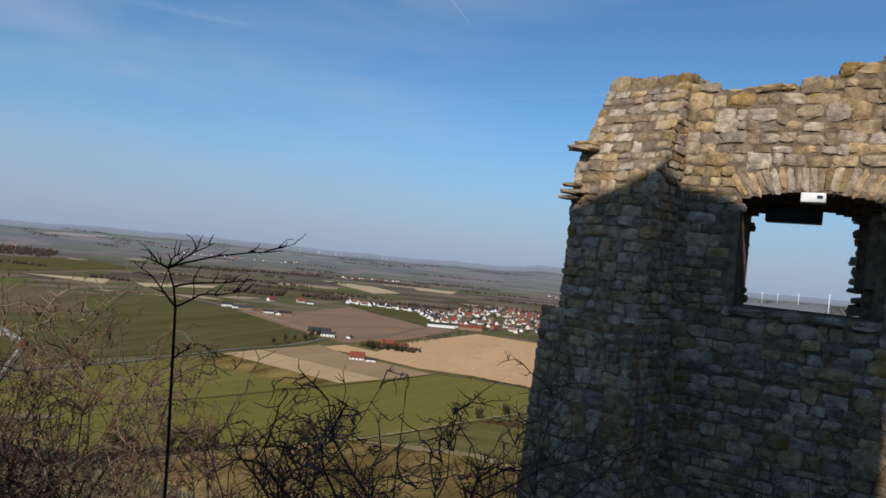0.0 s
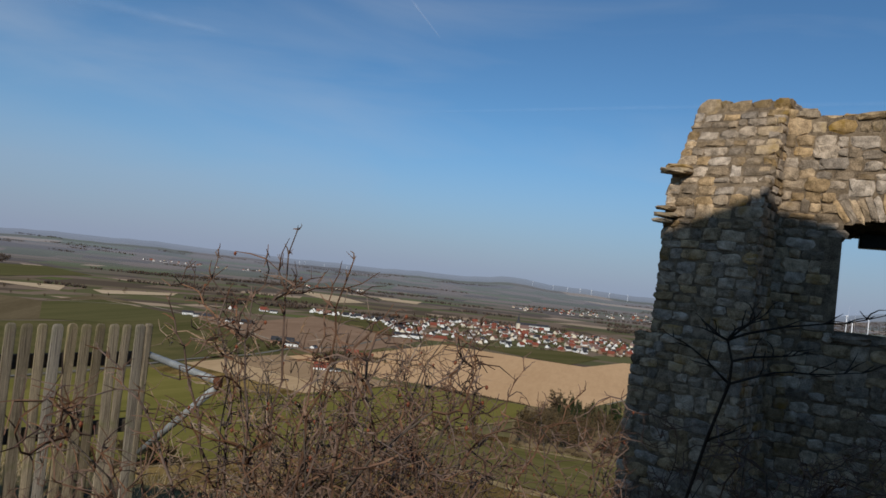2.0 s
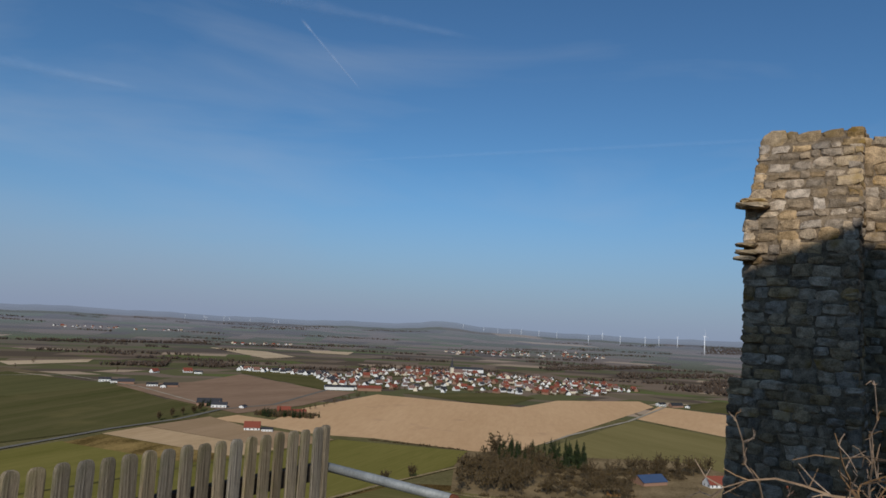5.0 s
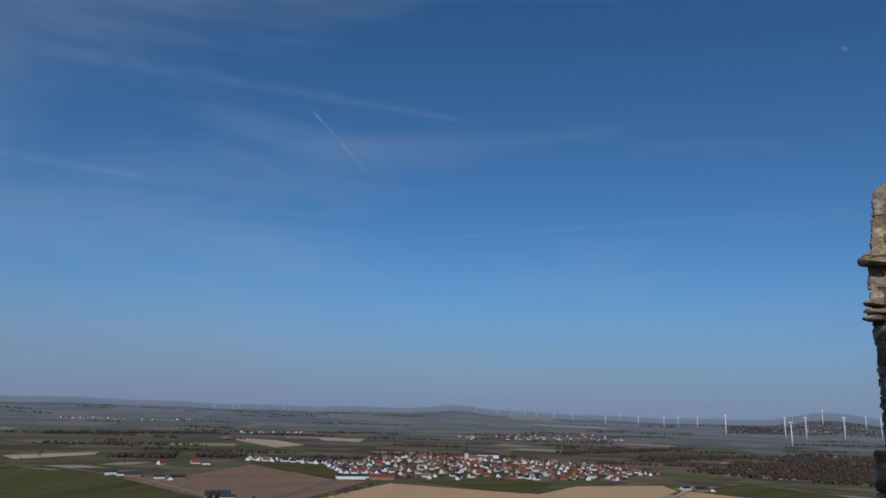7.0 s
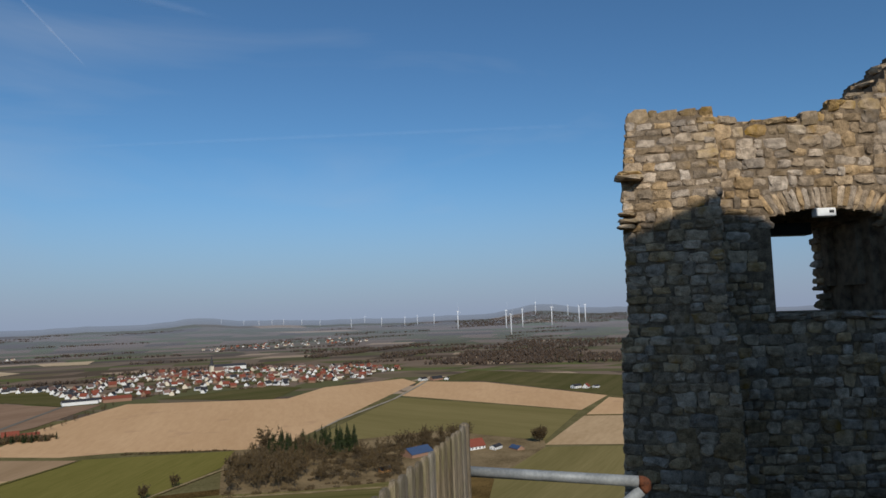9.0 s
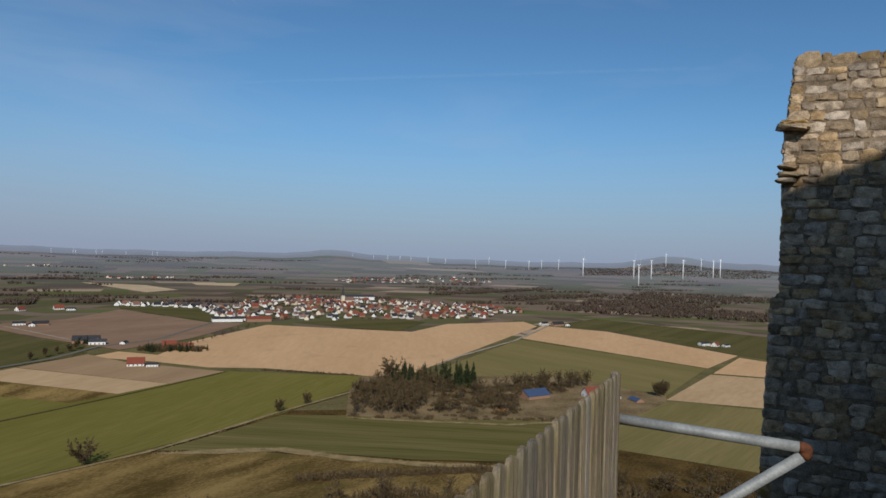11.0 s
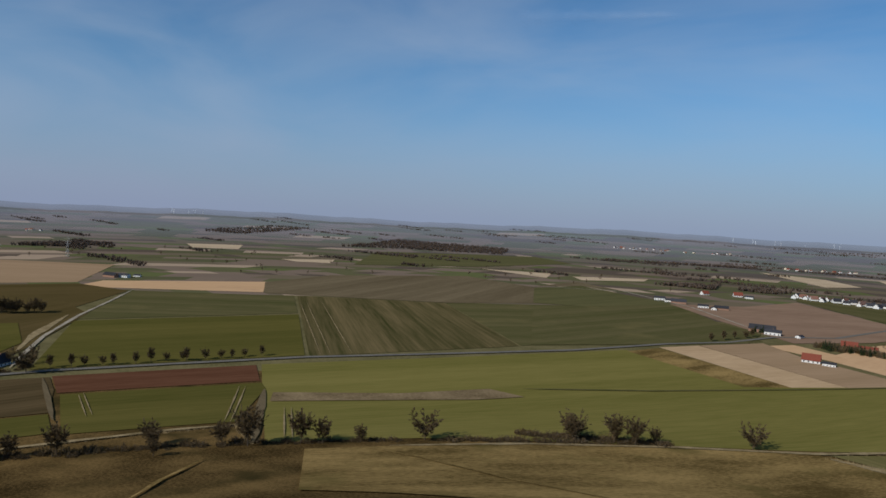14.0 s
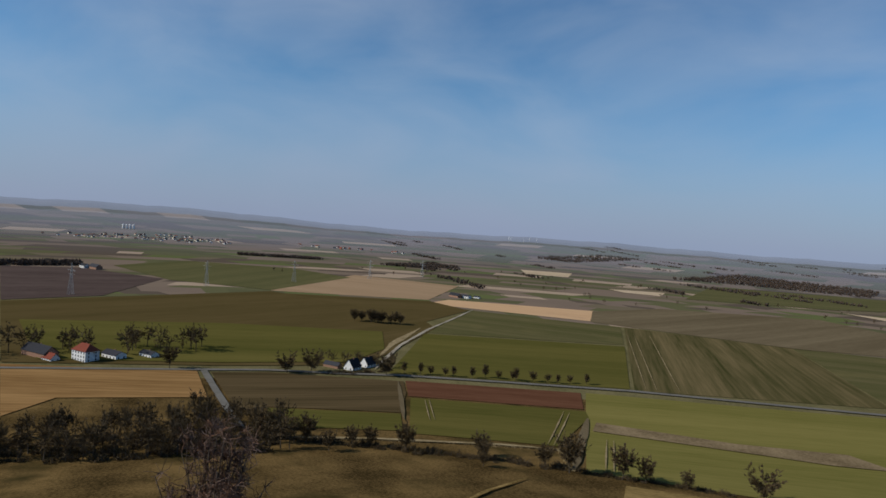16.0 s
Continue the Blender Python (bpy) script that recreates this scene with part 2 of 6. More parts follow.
M_BLUE_ROOF = material("blue_metal_roof", (0.035, 0.058, 0.115), (0.055, 0.085, 0.15), 3.0, (1, 6, 1), 5, 0.5)
M_ORANGE_WOOD = material("orange_timber", (0.40, 0.19, 0.06), (0.52, 0.27, 0.10), 1.0, (1, 1, 6), 6, 0.8)
M_PANE = material("dark_window_glass", (0.02, 0.024, 0.03), (0.04, 0.045, 0.055), 2.0, rough=0.15)
M_TURBINE = material("white_turbine_paint", (0.72, 0.74, 0.76), (0.82, 0.83, 0.84), 20, rough=0.5)
M_LATTICE = material("galvanised_lattice", (0.30, 0.31, 0.30), (0.42, 0.42, 0.41), 5, rough=0.6, metal=0.3)
M_CAR = material("silver_car_paint", (0.45, 0.46, 0.48), (0.60, 0.61, 0.62), 2, rough=0.3, metal=0.5)
M_TYRE = material("black_rubber", (0.015, 0.015, 0.015), (0.03, 0.03, 0.03), 1)
M_BOX = material("white_plastic", (0.74, 0.74, 0.72), (0.84, 0.84, 0.82), 0.2, rough=0.5)
M_BLACK = material("black_plastic", (0.012, 0.012, 0.012), (0.025, 0.025, 0.025), 0.2, rough=0.5)


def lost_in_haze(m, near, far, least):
    """Imitates haze: a far material turns see-through with its distance from the hill, so that the bright sky behind it
    shows through.
    """
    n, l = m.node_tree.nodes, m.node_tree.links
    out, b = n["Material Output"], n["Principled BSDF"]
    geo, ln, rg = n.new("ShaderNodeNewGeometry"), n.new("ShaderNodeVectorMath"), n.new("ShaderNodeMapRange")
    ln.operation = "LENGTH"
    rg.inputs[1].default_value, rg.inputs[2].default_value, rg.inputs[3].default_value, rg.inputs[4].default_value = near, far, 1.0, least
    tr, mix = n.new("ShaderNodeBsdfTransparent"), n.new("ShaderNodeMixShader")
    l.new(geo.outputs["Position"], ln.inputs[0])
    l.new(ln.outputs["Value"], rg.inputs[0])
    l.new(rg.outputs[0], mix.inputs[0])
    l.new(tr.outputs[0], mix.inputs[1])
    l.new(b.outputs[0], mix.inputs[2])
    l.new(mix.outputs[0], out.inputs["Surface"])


# haze put into the far land, fields and woods as growing transparency
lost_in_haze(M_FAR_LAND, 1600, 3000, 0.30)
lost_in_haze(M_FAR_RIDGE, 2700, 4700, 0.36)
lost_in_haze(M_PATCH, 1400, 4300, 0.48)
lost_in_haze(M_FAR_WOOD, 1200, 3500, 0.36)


# ---------------------------------------------------------------- builders
def mesh_of(name, bm, mat):
    me = bpy.data.meshes.new(name)
    bm.to_mesh(me)
    bm.free()
    me.materials.append(mat)
    return me


def raw_mesh(name, verts, faces, mat, smooth=False):
    me = bpy.data.meshes.new(name)
    me.from_pydata(verts, [], faces)
    me.materials.append(mat)
    if smooth:
        me.polygons.foreach_set("use_smooth", [True] * len(me.polygons))
    me.update()
    return me


def part(name, data, parent, label="", m=None):
    ob = new(name, data)
    ob.parent = parent
    if m is not None:
        ob.matrix_basis = m
    return tagged(ob, label)


def thing(name, label, category, m=None, group="", kind=""):
    ob = new(name)
    ob.empty_display_size = 0.2
    if m is not None:
        ob.matrix_basis = m
    return tagged(ob, label, category, group, kind)


def add_box(bm, x0, x1, y0, y1, z0, z1):
    v = [bm.verts.new(p) for p in ((x0, y0, z0), (x1, y0, z0), (x1, y1, z0), (x0, y1, z0), (x0, y0, z1), (x1, y0, z1), (x1, y1, z1), (x0, y1, z1))]
    for f in ((3, 2, 1, 0), (4, 5, 6, 7), (0, 1, 5, 4), (1, 2, 6, 5), (2, 3, 7, 6), (3, 0, 4, 7)):
        bm.faces.new([v[i] for i in f])
    return v


def box_mesh(name, x0, x1, y0, y1, z0, z1, mat, bevel=0.0):
    bm = bmesh.new()
    add_box(bm, x0, x1, y0, y1, z0, z1)
    if bevel:
        bmesh.ops.bevel(bm, geom=list(bm.edges), offset=bevel, segments=1, affect="EDGES")
    return mesh_of(name, bm, mat)


def tube(verts, faces, pts, radii, sides=3):
    """Adds a tapering tube along a line of points to the lists."""
    start = len(verts)
    n = len(pts)
    for i, p in enumerate(pts):
        d = (pts[min(i + 1, n - 1)] - pts[max(i - 1, 0)])
        d = d.normalized() if d.length > 1e-9 else Vector((0, 0, 1))
        a = d.cross(Vector((0.31, 0.17, 0.93)))
        a = a.normalized() if a.length > 1e-4 else Vector((1, 0, 0))
        b = d.cross(a)
        for k in range(sides):
            w = 2 * math.pi * k / sides
            verts.append(p + (a * math.cos(w) + b * math.sin(w)) * radii[i])
    for i in range(n - 1):
        for k in range(sides):
            q = (k + 1) % sides
            faces.append((start + i * sides + k, start + i * sides + q, start + (i + 1) * sides + q, start + (i + 1) * sides + k))
    if sides < 4:
        return
    faces.append(tuple(start + k for k in reversed(range(sides))))
    faces.append(tuple(start + (n - 1) * sides + k for k in range(sides)))


def wander(rng, base, heading, length, steps, bend, droop):
    """A crooked line that grows from base."""
    pts, d, p = [base.copy()], heading.normalized(), base.copy()
    for i in range(steps):
        d = (d + Vector((rng.gauss(0, bend), rng.gauss(0, bend), rng.gauss(0, bend) - droop * (i + 1) / steps))).normalized()
        p = p + d * (length / steps)
        pts.append(p.copy())
    return pts


# ---------------------------------------------------------------- ground
PLAIN = -123.4
RIDGE = [((3.2, -1.0), (-1, -0.8)), ((-1, -0.8), (-4.4, 1.35)), ((-4.4, 1.35), (-5.2, 0.6)), ((-5.2, 0.6), (-4, -12)), ((3.2, -1.0), (3, -12)), ((-0.5, -3), (-0.5, -12))]


def ridge_distance(x, y):
    best = 1e9
    for (ax, ay), (bx, by) in RIDGE:
        dx, dy = bx - ax, by - ay
        u = max(0, min(1, ((x - ax) * dx + (y - ay) * dy) / (dx * dx + dy * dy)))
        best = min(best, math.hypot(x - ax - u * dx, y - ay - u * dy))
    return best


def ground_z(x, y):
    """Height of the hill, the plain at its foot and the slow rise of the land to the horizon."""
    r = math.hypot(x, y)
    if r < 40:
        d = ridge_distance(x, y)
    elif r < 60:
        w = (r - 40) / 20
        d = ridge_distance(x, y) * (1 - w) + (r - 4) * w
    else:
        d = r - 4
    if d < 0.9:
        z = 0.3
    elif d < 6:
        z = 0.3 - 0.25 * (d - 0.9)
    elif d < 520:
        z = -0.975 + (PLAIN + 0.975) * (1 - (1 - (d - 6) / 514) ** 2.6)
    else:
        z = PLAIN
    if r > 2600:
        z += 78 * ((r - 2600) / 2100) ** 1.5
        az = math.degrees(math.atan2(x, y))
        far = min(1, max(0, (r - 3600) / 900))
        z += far * (7 * math.sin(az * 0.21 + 1) + 3 * math.sin(az * 0.9) + 2 * math.sin(az * 2.7 + 2))
        z += far * (26 * math.exp(-((az - 3.2) / 2.2) ** 2) + 52 * math.exp(-((az - 31) / 3.0) ** 2) + 46 * math.exp(-((az + 97) / 16) ** 2) + 20 * math.exp(-((az - 38) / 4) ** 2))
    return z


def build_ground():
    radii = [0.6, 1.2, 1.8, 2.4, 3, 3.6, 4.2, 4.8, 5.4, 6, 6.8, 7.6, 8.6, 9.6, 11, 12.5, 14, 16, 18, 21, 24, 28, 33, 40, 47, 54, 60, 70, 85, 100]
    r = 115
    while r < 560:
        radii.append(r)
        r += 15
    radii += [650, 800, 1000, 1400, 1900, 2300, 2600]
    r = 2700
    while r <= 4850:
        radii.append(r)
        r += 75
    n = 360
    verts = [(0, 0, ground_z(0, 0))]
    for r in radii:
        for i in range(n):
            a = 2 * math.pi * i / n
            x, y = r * math.cos(a), r * math.sin(a)
            verts.append((x, y, ground_z(x, y)))
    faces = [(0, 1 + i, 1 + (i + 1) % n) for i in range(n)]
    for k in range(len(radii) - 1):
        a, b = 1 + k * n, 1 + (k + 1) * n
        faces += [(a + i, b + i, b + (i + 1) % n, a + (i + 1) % n) for i in range(n)]
    me = raw_mesh("ground", verts, faces, M_GROUND, True)
    me.materials.append(M_TURF)
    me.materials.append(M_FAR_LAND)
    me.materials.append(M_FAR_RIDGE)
    me.materials.append(M_MARGIN)
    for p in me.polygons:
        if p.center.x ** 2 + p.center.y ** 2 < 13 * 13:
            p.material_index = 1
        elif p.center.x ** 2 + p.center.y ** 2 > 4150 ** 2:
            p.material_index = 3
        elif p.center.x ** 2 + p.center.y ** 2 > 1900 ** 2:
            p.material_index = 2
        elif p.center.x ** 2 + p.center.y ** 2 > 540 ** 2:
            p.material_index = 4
    return tagged(new("ground", me), "steep grassy castle hill above a wide farmed plain", "ground", kind="structure")


def drape(bm, step, lift):
    """Cuts a flat patch by a grid and lays it on the ground."""
    xs, ys = [v.co.x for v in bm.verts], [v.co.y for v in bm.verts]
    for lo, hi, ax in ((min(xs), max(xs), 0), (min(ys), max(ys), 1)):
        c = math.floor(lo / step) * step + step
        while c < hi:
            co, no = [0, 0, 0], [0, 0, 0]
            co[ax], no[ax] = c, 1
            bmesh.ops.bisect_plane(bm, geom=list(bm.verts) + list(bm.edges) + list(bm.faces), plane_co=co, plane_no=no)
            c += step
    for v in bm.verts:
        v.co.z = ground_z(v.co.x, v.co.y) + lift


FIELD_WORDS = {
    "tan": "large bare tan field of tilled soil", "pale": "pale bare field of dry tilled soil", "tanstrip": "narrow straw-coloured field on the plain",
    "green": "bright green field of winter wheat", "green2": "soft green field of young crop", "darkgreen": "dark green field of low winter crop",
    "olive": "olive-coloured grass field", "meadow": "dry yellowish meadow at the hill's foot", "brown": "dull brown stubble field",
    "pinkish": "pinkish-brown field of tilled soil", "redfield": "reddish-brown tilled field beside the village", "redbrown": "red-brown ploughed field beside the road",
    "striped": "thin crop field streaked with bare rows", "greenstripe": "thin green crop field with faint sown rows", "deepgreen": "deep green field of winter wheat", "mud": "muddy brown field with thin sown rows", "scrubland": "rough tan scrubland round the barn", "softolive": "soft olive-green field of grass",
    "stubble": "orange-brown stubble field by the road", "darksoil": "dark brown ploughed field"}
field_count = [0]


def field(sort, *corners, lift=0.15):
    """One farmed field, laid on the ground; its rows run along its first side."""
    field_count[0] += 1
    (x0, y0), (x1, y1) = corners[0], corners[1]
    bm = bmesh.new()
    face = bm.faces.new([bm.verts.new((x, y, 0)) for x, y in corners])
    bmesh.ops.triangulate(bm, faces=[face])
    far = max(math.hypot(x, y) for x, y in corners)
    near = min(math.hypot(x, y) for x, y in corners)
    if near < 540:
        drape(bm, 15, lift + 0.012 * field_count[0])
    elif far > 2500:
        drape(bm, 60, 0.6 + 0.02 * field_count[0])
    else:
        drape(bm, 400, lift + 0.012 * field_count[0])
    m = pose(x0, y0, 0, 0, 0, math.degrees(math.atan2(y1 - y0, x1 - x0)))
    bm.transform(m.inverted())
    bmesh.ops.recalc_face_normals(bm, faces=list(bm.faces))
    if sum(f.normal.z for f in bm.faces) < 0:
        bmesh.ops.reverse_faces(bm, faces=list(bm.faces))
    ob = new("field", mesh_of("field", bm, FIELD[sort]))
    ob.matrix_basis = m
    return tagged(ob, FIELD_WORDS[sort], "field", kind="structure")


def ribbon(name, width, mat, label, category, *line, lift=0.85):
    """A road, track or bank that follows the ground."""
    pts = []
    for (ax, ay), (bx, by) in zip(line, line[1:]):
        n = max(1, int(math.hypot(bx - ax, by - ay) / (5 if math.hypot(ax, ay) < 620 else 15)))
        pts += [Vector((ax + (bx - ax) * i / n, ay + (by - ay) * i / n)) for i in range(n)]
    pts.append(Vector(line[-1]))
    verts, faces = [], []
    for i, p in enumerate(pts):
        d = (pts[min(i + 1, len(pts) - 1)] - pts[max(i - 1, 0)]).normalized()
        w = width * (0.5 + (0.06 if mat is M_ASPHALT else 0.14 if name == "ditch" else 0.3) * noise.noise((p.x * 0.08, p.y * 0.08, 0)))
        if mat is not M_ASPHALT:
            w *= min(1, 0.2 + i / 6, 0.2 + (len(pts) - 1 - i) / 6)
        for s in (-1, 1):
            q = p + Vector((-d.y, d.x)) * w * s
            verts.append((q.x, q.y, ground_z(q.x, q.y) + lift))
    for i in range(len(pts) - 1):
        faces.append((2 * i, 2 * i + 2, 2 * i + 3, 2 * i + 1)[::-1])
    return tagged(new(name, raw_mesh(name, verts, faces, mat)), label, category, kind="structure")


# ---------------------------------------------------------------- the plain
build_ground()
field("scrubland", (36, 514), (89, 497), (205, 485), (225, 461), (316, 539), (331, 565), (267, 667), (132, 666), (107, 673), (62, 672), (45, 606))
field("tan", (-152, 811), (-133, 922), (-46, 1121), (103, 1063), (175, 1040), (257, 1156), (414, 1205), (413, 1129), (107, 673), (68, 674), (-30, 721), (-118, 761))
field("tan", (-221, 797), (-199, 837), (-152, 811), (-118, 761), (-30, 721), (-88, 728), (-147, 765))
field("tan", (328, 968), (425, 1139), (510, 1057), (571, 796), (466, 704))
field("softolive", (319, 951), (461, 701), (331, 565), (267, 667), (132, 666), (168, 738))
field("pale", (321, 548), (444, 666), (507, 631), (403, 503))
field("tan", (451, 672), (562, 780), (584, 726), (512, 638))
field("darkgreen", (452, 1148), (590, 1273), (783, 970), (598, 743), (574, 801), (518, 1074))
field("softolive", (225, 461), (316, 539), (400, 499), (274, 344), (196, 412))
field("green", (-460, 314), (-390, 456), (-305, 637), (-172, 573), (-66, 705), (62, 672), (45, 606), (-10, 526), (-94, 430), (-147, 374), (-243, 267), (-287, 199))
field("scrubland", (-383, 271), (-328, 337), (-297, 398), (-267, 400), (-283, 367), (-365, 256), lift=0.6)
field("meadow", (-301, 632), (-288, 678), (-144, 603), (-171, 571))
field("pale", (-289, 681), (-267, 731), (-112, 644), (-144, 603))
field("pinkish", (-266, 732), (-225, 815), (-174, 762), (-70, 703), (-111, 644))
field("darkgreen", (-636, 742), (-442, 1014), (-229, 828), (-270, 738), (-382, 563))
field("striped", (-637, 741), (-381, 559), (-462, 363), (-795, 600))
field("darkgreen", (-941, 429), (-794, 593), (-662, 501), (-740, 279))
field("deepgreen", (-733, 276), (-654, 496), (-467, 362), (-541, 174))
field("tan", (-1075, 445), (-967, 665), (-850, 580), (-1016, 379))
field("redbrown", (-512, 179), (-460, 309), (-416, 283), (-466, 166))
field("deepgreen", (-461, 166), (-411, 281), (-396, 274), (-337, 213), (-373, 135))
field("deepgreen", (-445, 63), (-420, 145), (-379, 133), (-400, 57))
field("mud", (-552, 34), (-549, 77), (-510, 177), (-474, 167), (-423, 146), (-448, 64), (-440, 44))
field("pinkish", (-1511, 390), (-1328, 571), (-1065, 404), (-1138, 154), (-1290, 246))
field("olive", (-1109, 150), (-1050, 399), (-942, 425), (-810, 298), (-892, 122))
field("olive", (-883, 121), (-801, 295), (-620, 196), (-614, 85))
field("brown", (-960, 658), (-1019, 846), (-909, 1124), (-699, 1074), (-635, 1081), (-492, 998), (-634, 748), (-804, 604), (-844, 577))
field("deepgreen", (-604, -92), (-585, 40), (-582, 150), (-640, 200), (-742, 228), (-790, 60), (-800, -140), lift=0.6)
field("stubble", (-589, -113), (-556, 24), (-477, 28), (-486, -62), (-446, -84))
field("darksoil", (-1411, -281), (-1437, -159), (-1275, -10), (-1015, -83), (-953, -187))
field("green2", (-1518, -108), (-1732, 34), (-1625, 271), (-1437, 362), (-1145, 156), (-1258, 0))
field("olive", (-943, -185), (-1004, -76), (-1129, 154), (-874, 318), (-771, 304), (-624, 201), (-569, 158), (-575, 38), (-595, -114))
field("meadow", (-238, 243), (-200, 302), (-144, 368), (-88, 428), (-31, 426), (28, 398), (115, 369), (115, 332), (45, 258), (-40, 238), (-130, 200), (-196, 150), (-262, 204))
field("greenstripe", (36, 514), (89, 497), (205, 485), (132, 380), (70, 390), (-10, 424), (-82, 432), (-11, 519))
field("darkgreen", (-4, 1156), (183, 1242), (222, 1175), (153, 1043), (104, 1070))
field("green2", (-699, 1069), (-675, 1202), (-403, 1064), (-469, 930), (-570, 870))
field("brown", (-714, 1092), (-724, 1271), (-580, 1192), (-675, 1202))
field("darkgreen", (-530, 809), (-509, 904), (-437, 1082), (-317, 938), (-246, 881), (-235, 794), (-378, 575))
field("redfield", (-445, 1081), (-356, 1173), (-319, 1350), (-138, 1145), (-80, 1140), (-138, 945), (-201, 846), (-323, 956))
field("darkgreen", (-338, 1457), (-170, 1416), (-91, 1164), (-139, 1154), (-325, 1375))
field("tanstrip", (-801, 1385), (-683, 1535), (-660, 1458), (-740, 1318))
field("tanstrip", (-335, 2321), (-182, 2350), (-186, 2173), (-298, 2193))
field("tanstrip", (-636, 2224), (-433, 2137), (-313, 1947), (-370, 1825))
field("tanstrip", (-1977, 1067), (-1903, 1218), (-1722, 1089), (-1797, 989))
field("tanstrip", (-1386, 993), (-1336, 1123), (-1250, 1037), (-1311, 981))
field("tanstrip", (-1018, 1322), (-869, 1403), (-805, 1279))
field("green2", (-1582, 1499), (-1439, 1776), (-1290, 1975), (-1046, 1806), (-1066, 1362), (-1206, 1070))

rng = random.Random(5)


def patchwork():
    """The many small fields that stretch to the horizon, too many to count."""
    verts, faces = [], []
    r = 1000.0
    while r < 4150:
        depth = r * rng.uniform(0.026, 0.062)
        a = math.radians(-62)
        skew = rng.uniform(-0.03, 0.03)
        while a < math.radians(165):
            wide = rng.uniform(0.02, 0.10)
            start = len(verts)
            cols = max(2, math.ceil(wide / 0.0175))
            for i in range(cols + 1):
                for j in range(4):
                    rr = r + depth * j / 3
                    aa = a + wide * i / cols + skew * j / 3 + math.pi / 4
                    x, y = rr * math.cos(aa), rr * math.sin(aa)
                    verts.append((x, y, ground_z(x, y) + 0.08 + max(0, rr - 2200) * 0.0009))
            for i in range(cols):
                for j in range(3):
                    k = start + i * 4 + j
                    faces.append((k, k + 1, k + 5, k + 4))
            a += wide
        r += depth
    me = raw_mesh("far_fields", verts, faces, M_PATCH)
    nds, lks = M_PATCH.node_tree.nodes, M_PATCH.node_tree.links
    isl = nds.new("ShaderNodeNewGeometry")
    ramp = nds.new("ShaderNodeValToRGB")
    ramp.color_ramp.interpolation = "CONSTANT"
    tones = ((0.0, (0.112, 0.106, 0.050)), (0.18, (0.190, 0.140, 0.100)), (0.34, (0.098, 0.094, 0.046)), (0.48, (0.180, 0.132, 0.096)), (0.60, (0.105, 0.080, 0.058)), (0.73, (0.150, 0.118, 0.074)), (0.90, (0.360, 0.265, 0.180)), (0.94, (0.112, 0.122, 0.046)))
    while len(ramp.color_ramp.elements) < len(tones):
        ramp.color_ramp.elements.new(0.5)
    for e, (p, c) in zip(ramp.color_ramp.elements, tones):
        e.position, e.color = p, (*c, 1)
    lks.new(isl.outputs["Random Per Island"], ramp.inputs[0])
    lks.new(ramp.outputs[0], nds["Principled BSDF"].inputs["Base Color"])
    nds["Principled BSDF"].inputs["Specular IOR Level"].default_value = 0.0
    return tagged(new("far_fields", me), "patchwork of small distant fields on the plain", "fields", kind="stuff")


patchwork()
ribbon("road", 6.2, M_ASPHALT, "grey asphalt country road across the plain", "road", (-575, -115), (-560, 30), (-556, 78), (-541, 128), (-528, 184), (-498, 263), (-460, 358), (-400, 467), (-336, 587), (-292, 708), (-252, 783), (-229, 873), (-176, 939), (-130, 1150))
ribbon("road", 5, M_ASPHALT, "narrow asphalt side road between stubble and crop", "road", (-556, 29), (-499, 34), (-431, 40), (-400, 42))
ribbon("track", 3.4, M_TRACK, "pale gravel farm track", "track", (-552, 165), (-600, 190), (-662, 224), (-761, 291), (-850, 360), (-947, 433))
ribbon("track", 8, M_REED, "worn grass verge beside the gravel track", "verge", (-608, 186), (-670, 218), (-770, 284), lift=0.8)
ribbon("track", 5, M_TRACK, "straight field lane between tan fields", "track", (150, 730), (190, 792), (307, 935), (420, 1110), (445, 1150))
ribbon("track", 3.6, M_REED, "pale path along the crop's edge", "path", (-372, 60), (-362, 110), (-350, 149), (-342, 179), (-329, 210))
ribbon("track", 3.2, M_REED, "farm track with bleached grass along the green field", "track", (-240, 240), (-200, 302), (-145, 370), (-88, 428), (-16, 524), (36, 585), (90, 640))
ribbon("track", 10, M_REED, "bank of bleached tall grass", "bank", (-80, 424), (-10, 424), (28, 398), (68, 379), (125, 365))
ribbon("track", 4, M_REED, "strip of bleached grass at the wood's edge", "verge", (36, 505), (89, 490), (150, 474), (205, 480))
ribbon("track", 2.4, FIELD["meadow"], "muddy path at the foot of the hill", "path", (-276, 159), (-253, 128), (-230, 105))
ribbon("track", 2.0, FIELD["meadow"], "faint grass path across the meadow", "path", (-245, 229), (-212, 233), (-160, 231), (-104, 240))
ribbon("track", 4, M_TRACK, "pale road beyond the village", "road", (-714, 1092), (-580, 1190), (-403, 1070), (-250, 900), lift=0.95)


for a, b in (((-338, 211), (-408, 266)), ((-341, 209), (-411, 263)), ((-453, 174), (-400, 158)), ((-456, 178), (-402, 162)), ((-344, 257), (-282, 212)), ((-347, 254), (-285, 209)),
             ((-732, 568), (-460, 384)), ((-737, 561), (-461, 374)), ((-728, 590), (-450, 400))):
    ribbon("tramline", 0.9, M_REED, "pale wheel track through the crop", "track", a, b)
ribbon("ditch", 5, FIELD["brown"], "overgrown brown ditch between fields", "ditch", (-393, 271), (-340, 231), (-289, 193))
ribbon("ditch", 2.2, FIELD["darkgreen"], "dark furrow between two green fields", "furrow", (-281, 419), (-214, 495), (-133, 605), (-66, 702))
ribbon("ditch", 3, FIELD["brown"], "brown strip between crops", "strip", (-509, 172), (-455, 157), (-404, 142))


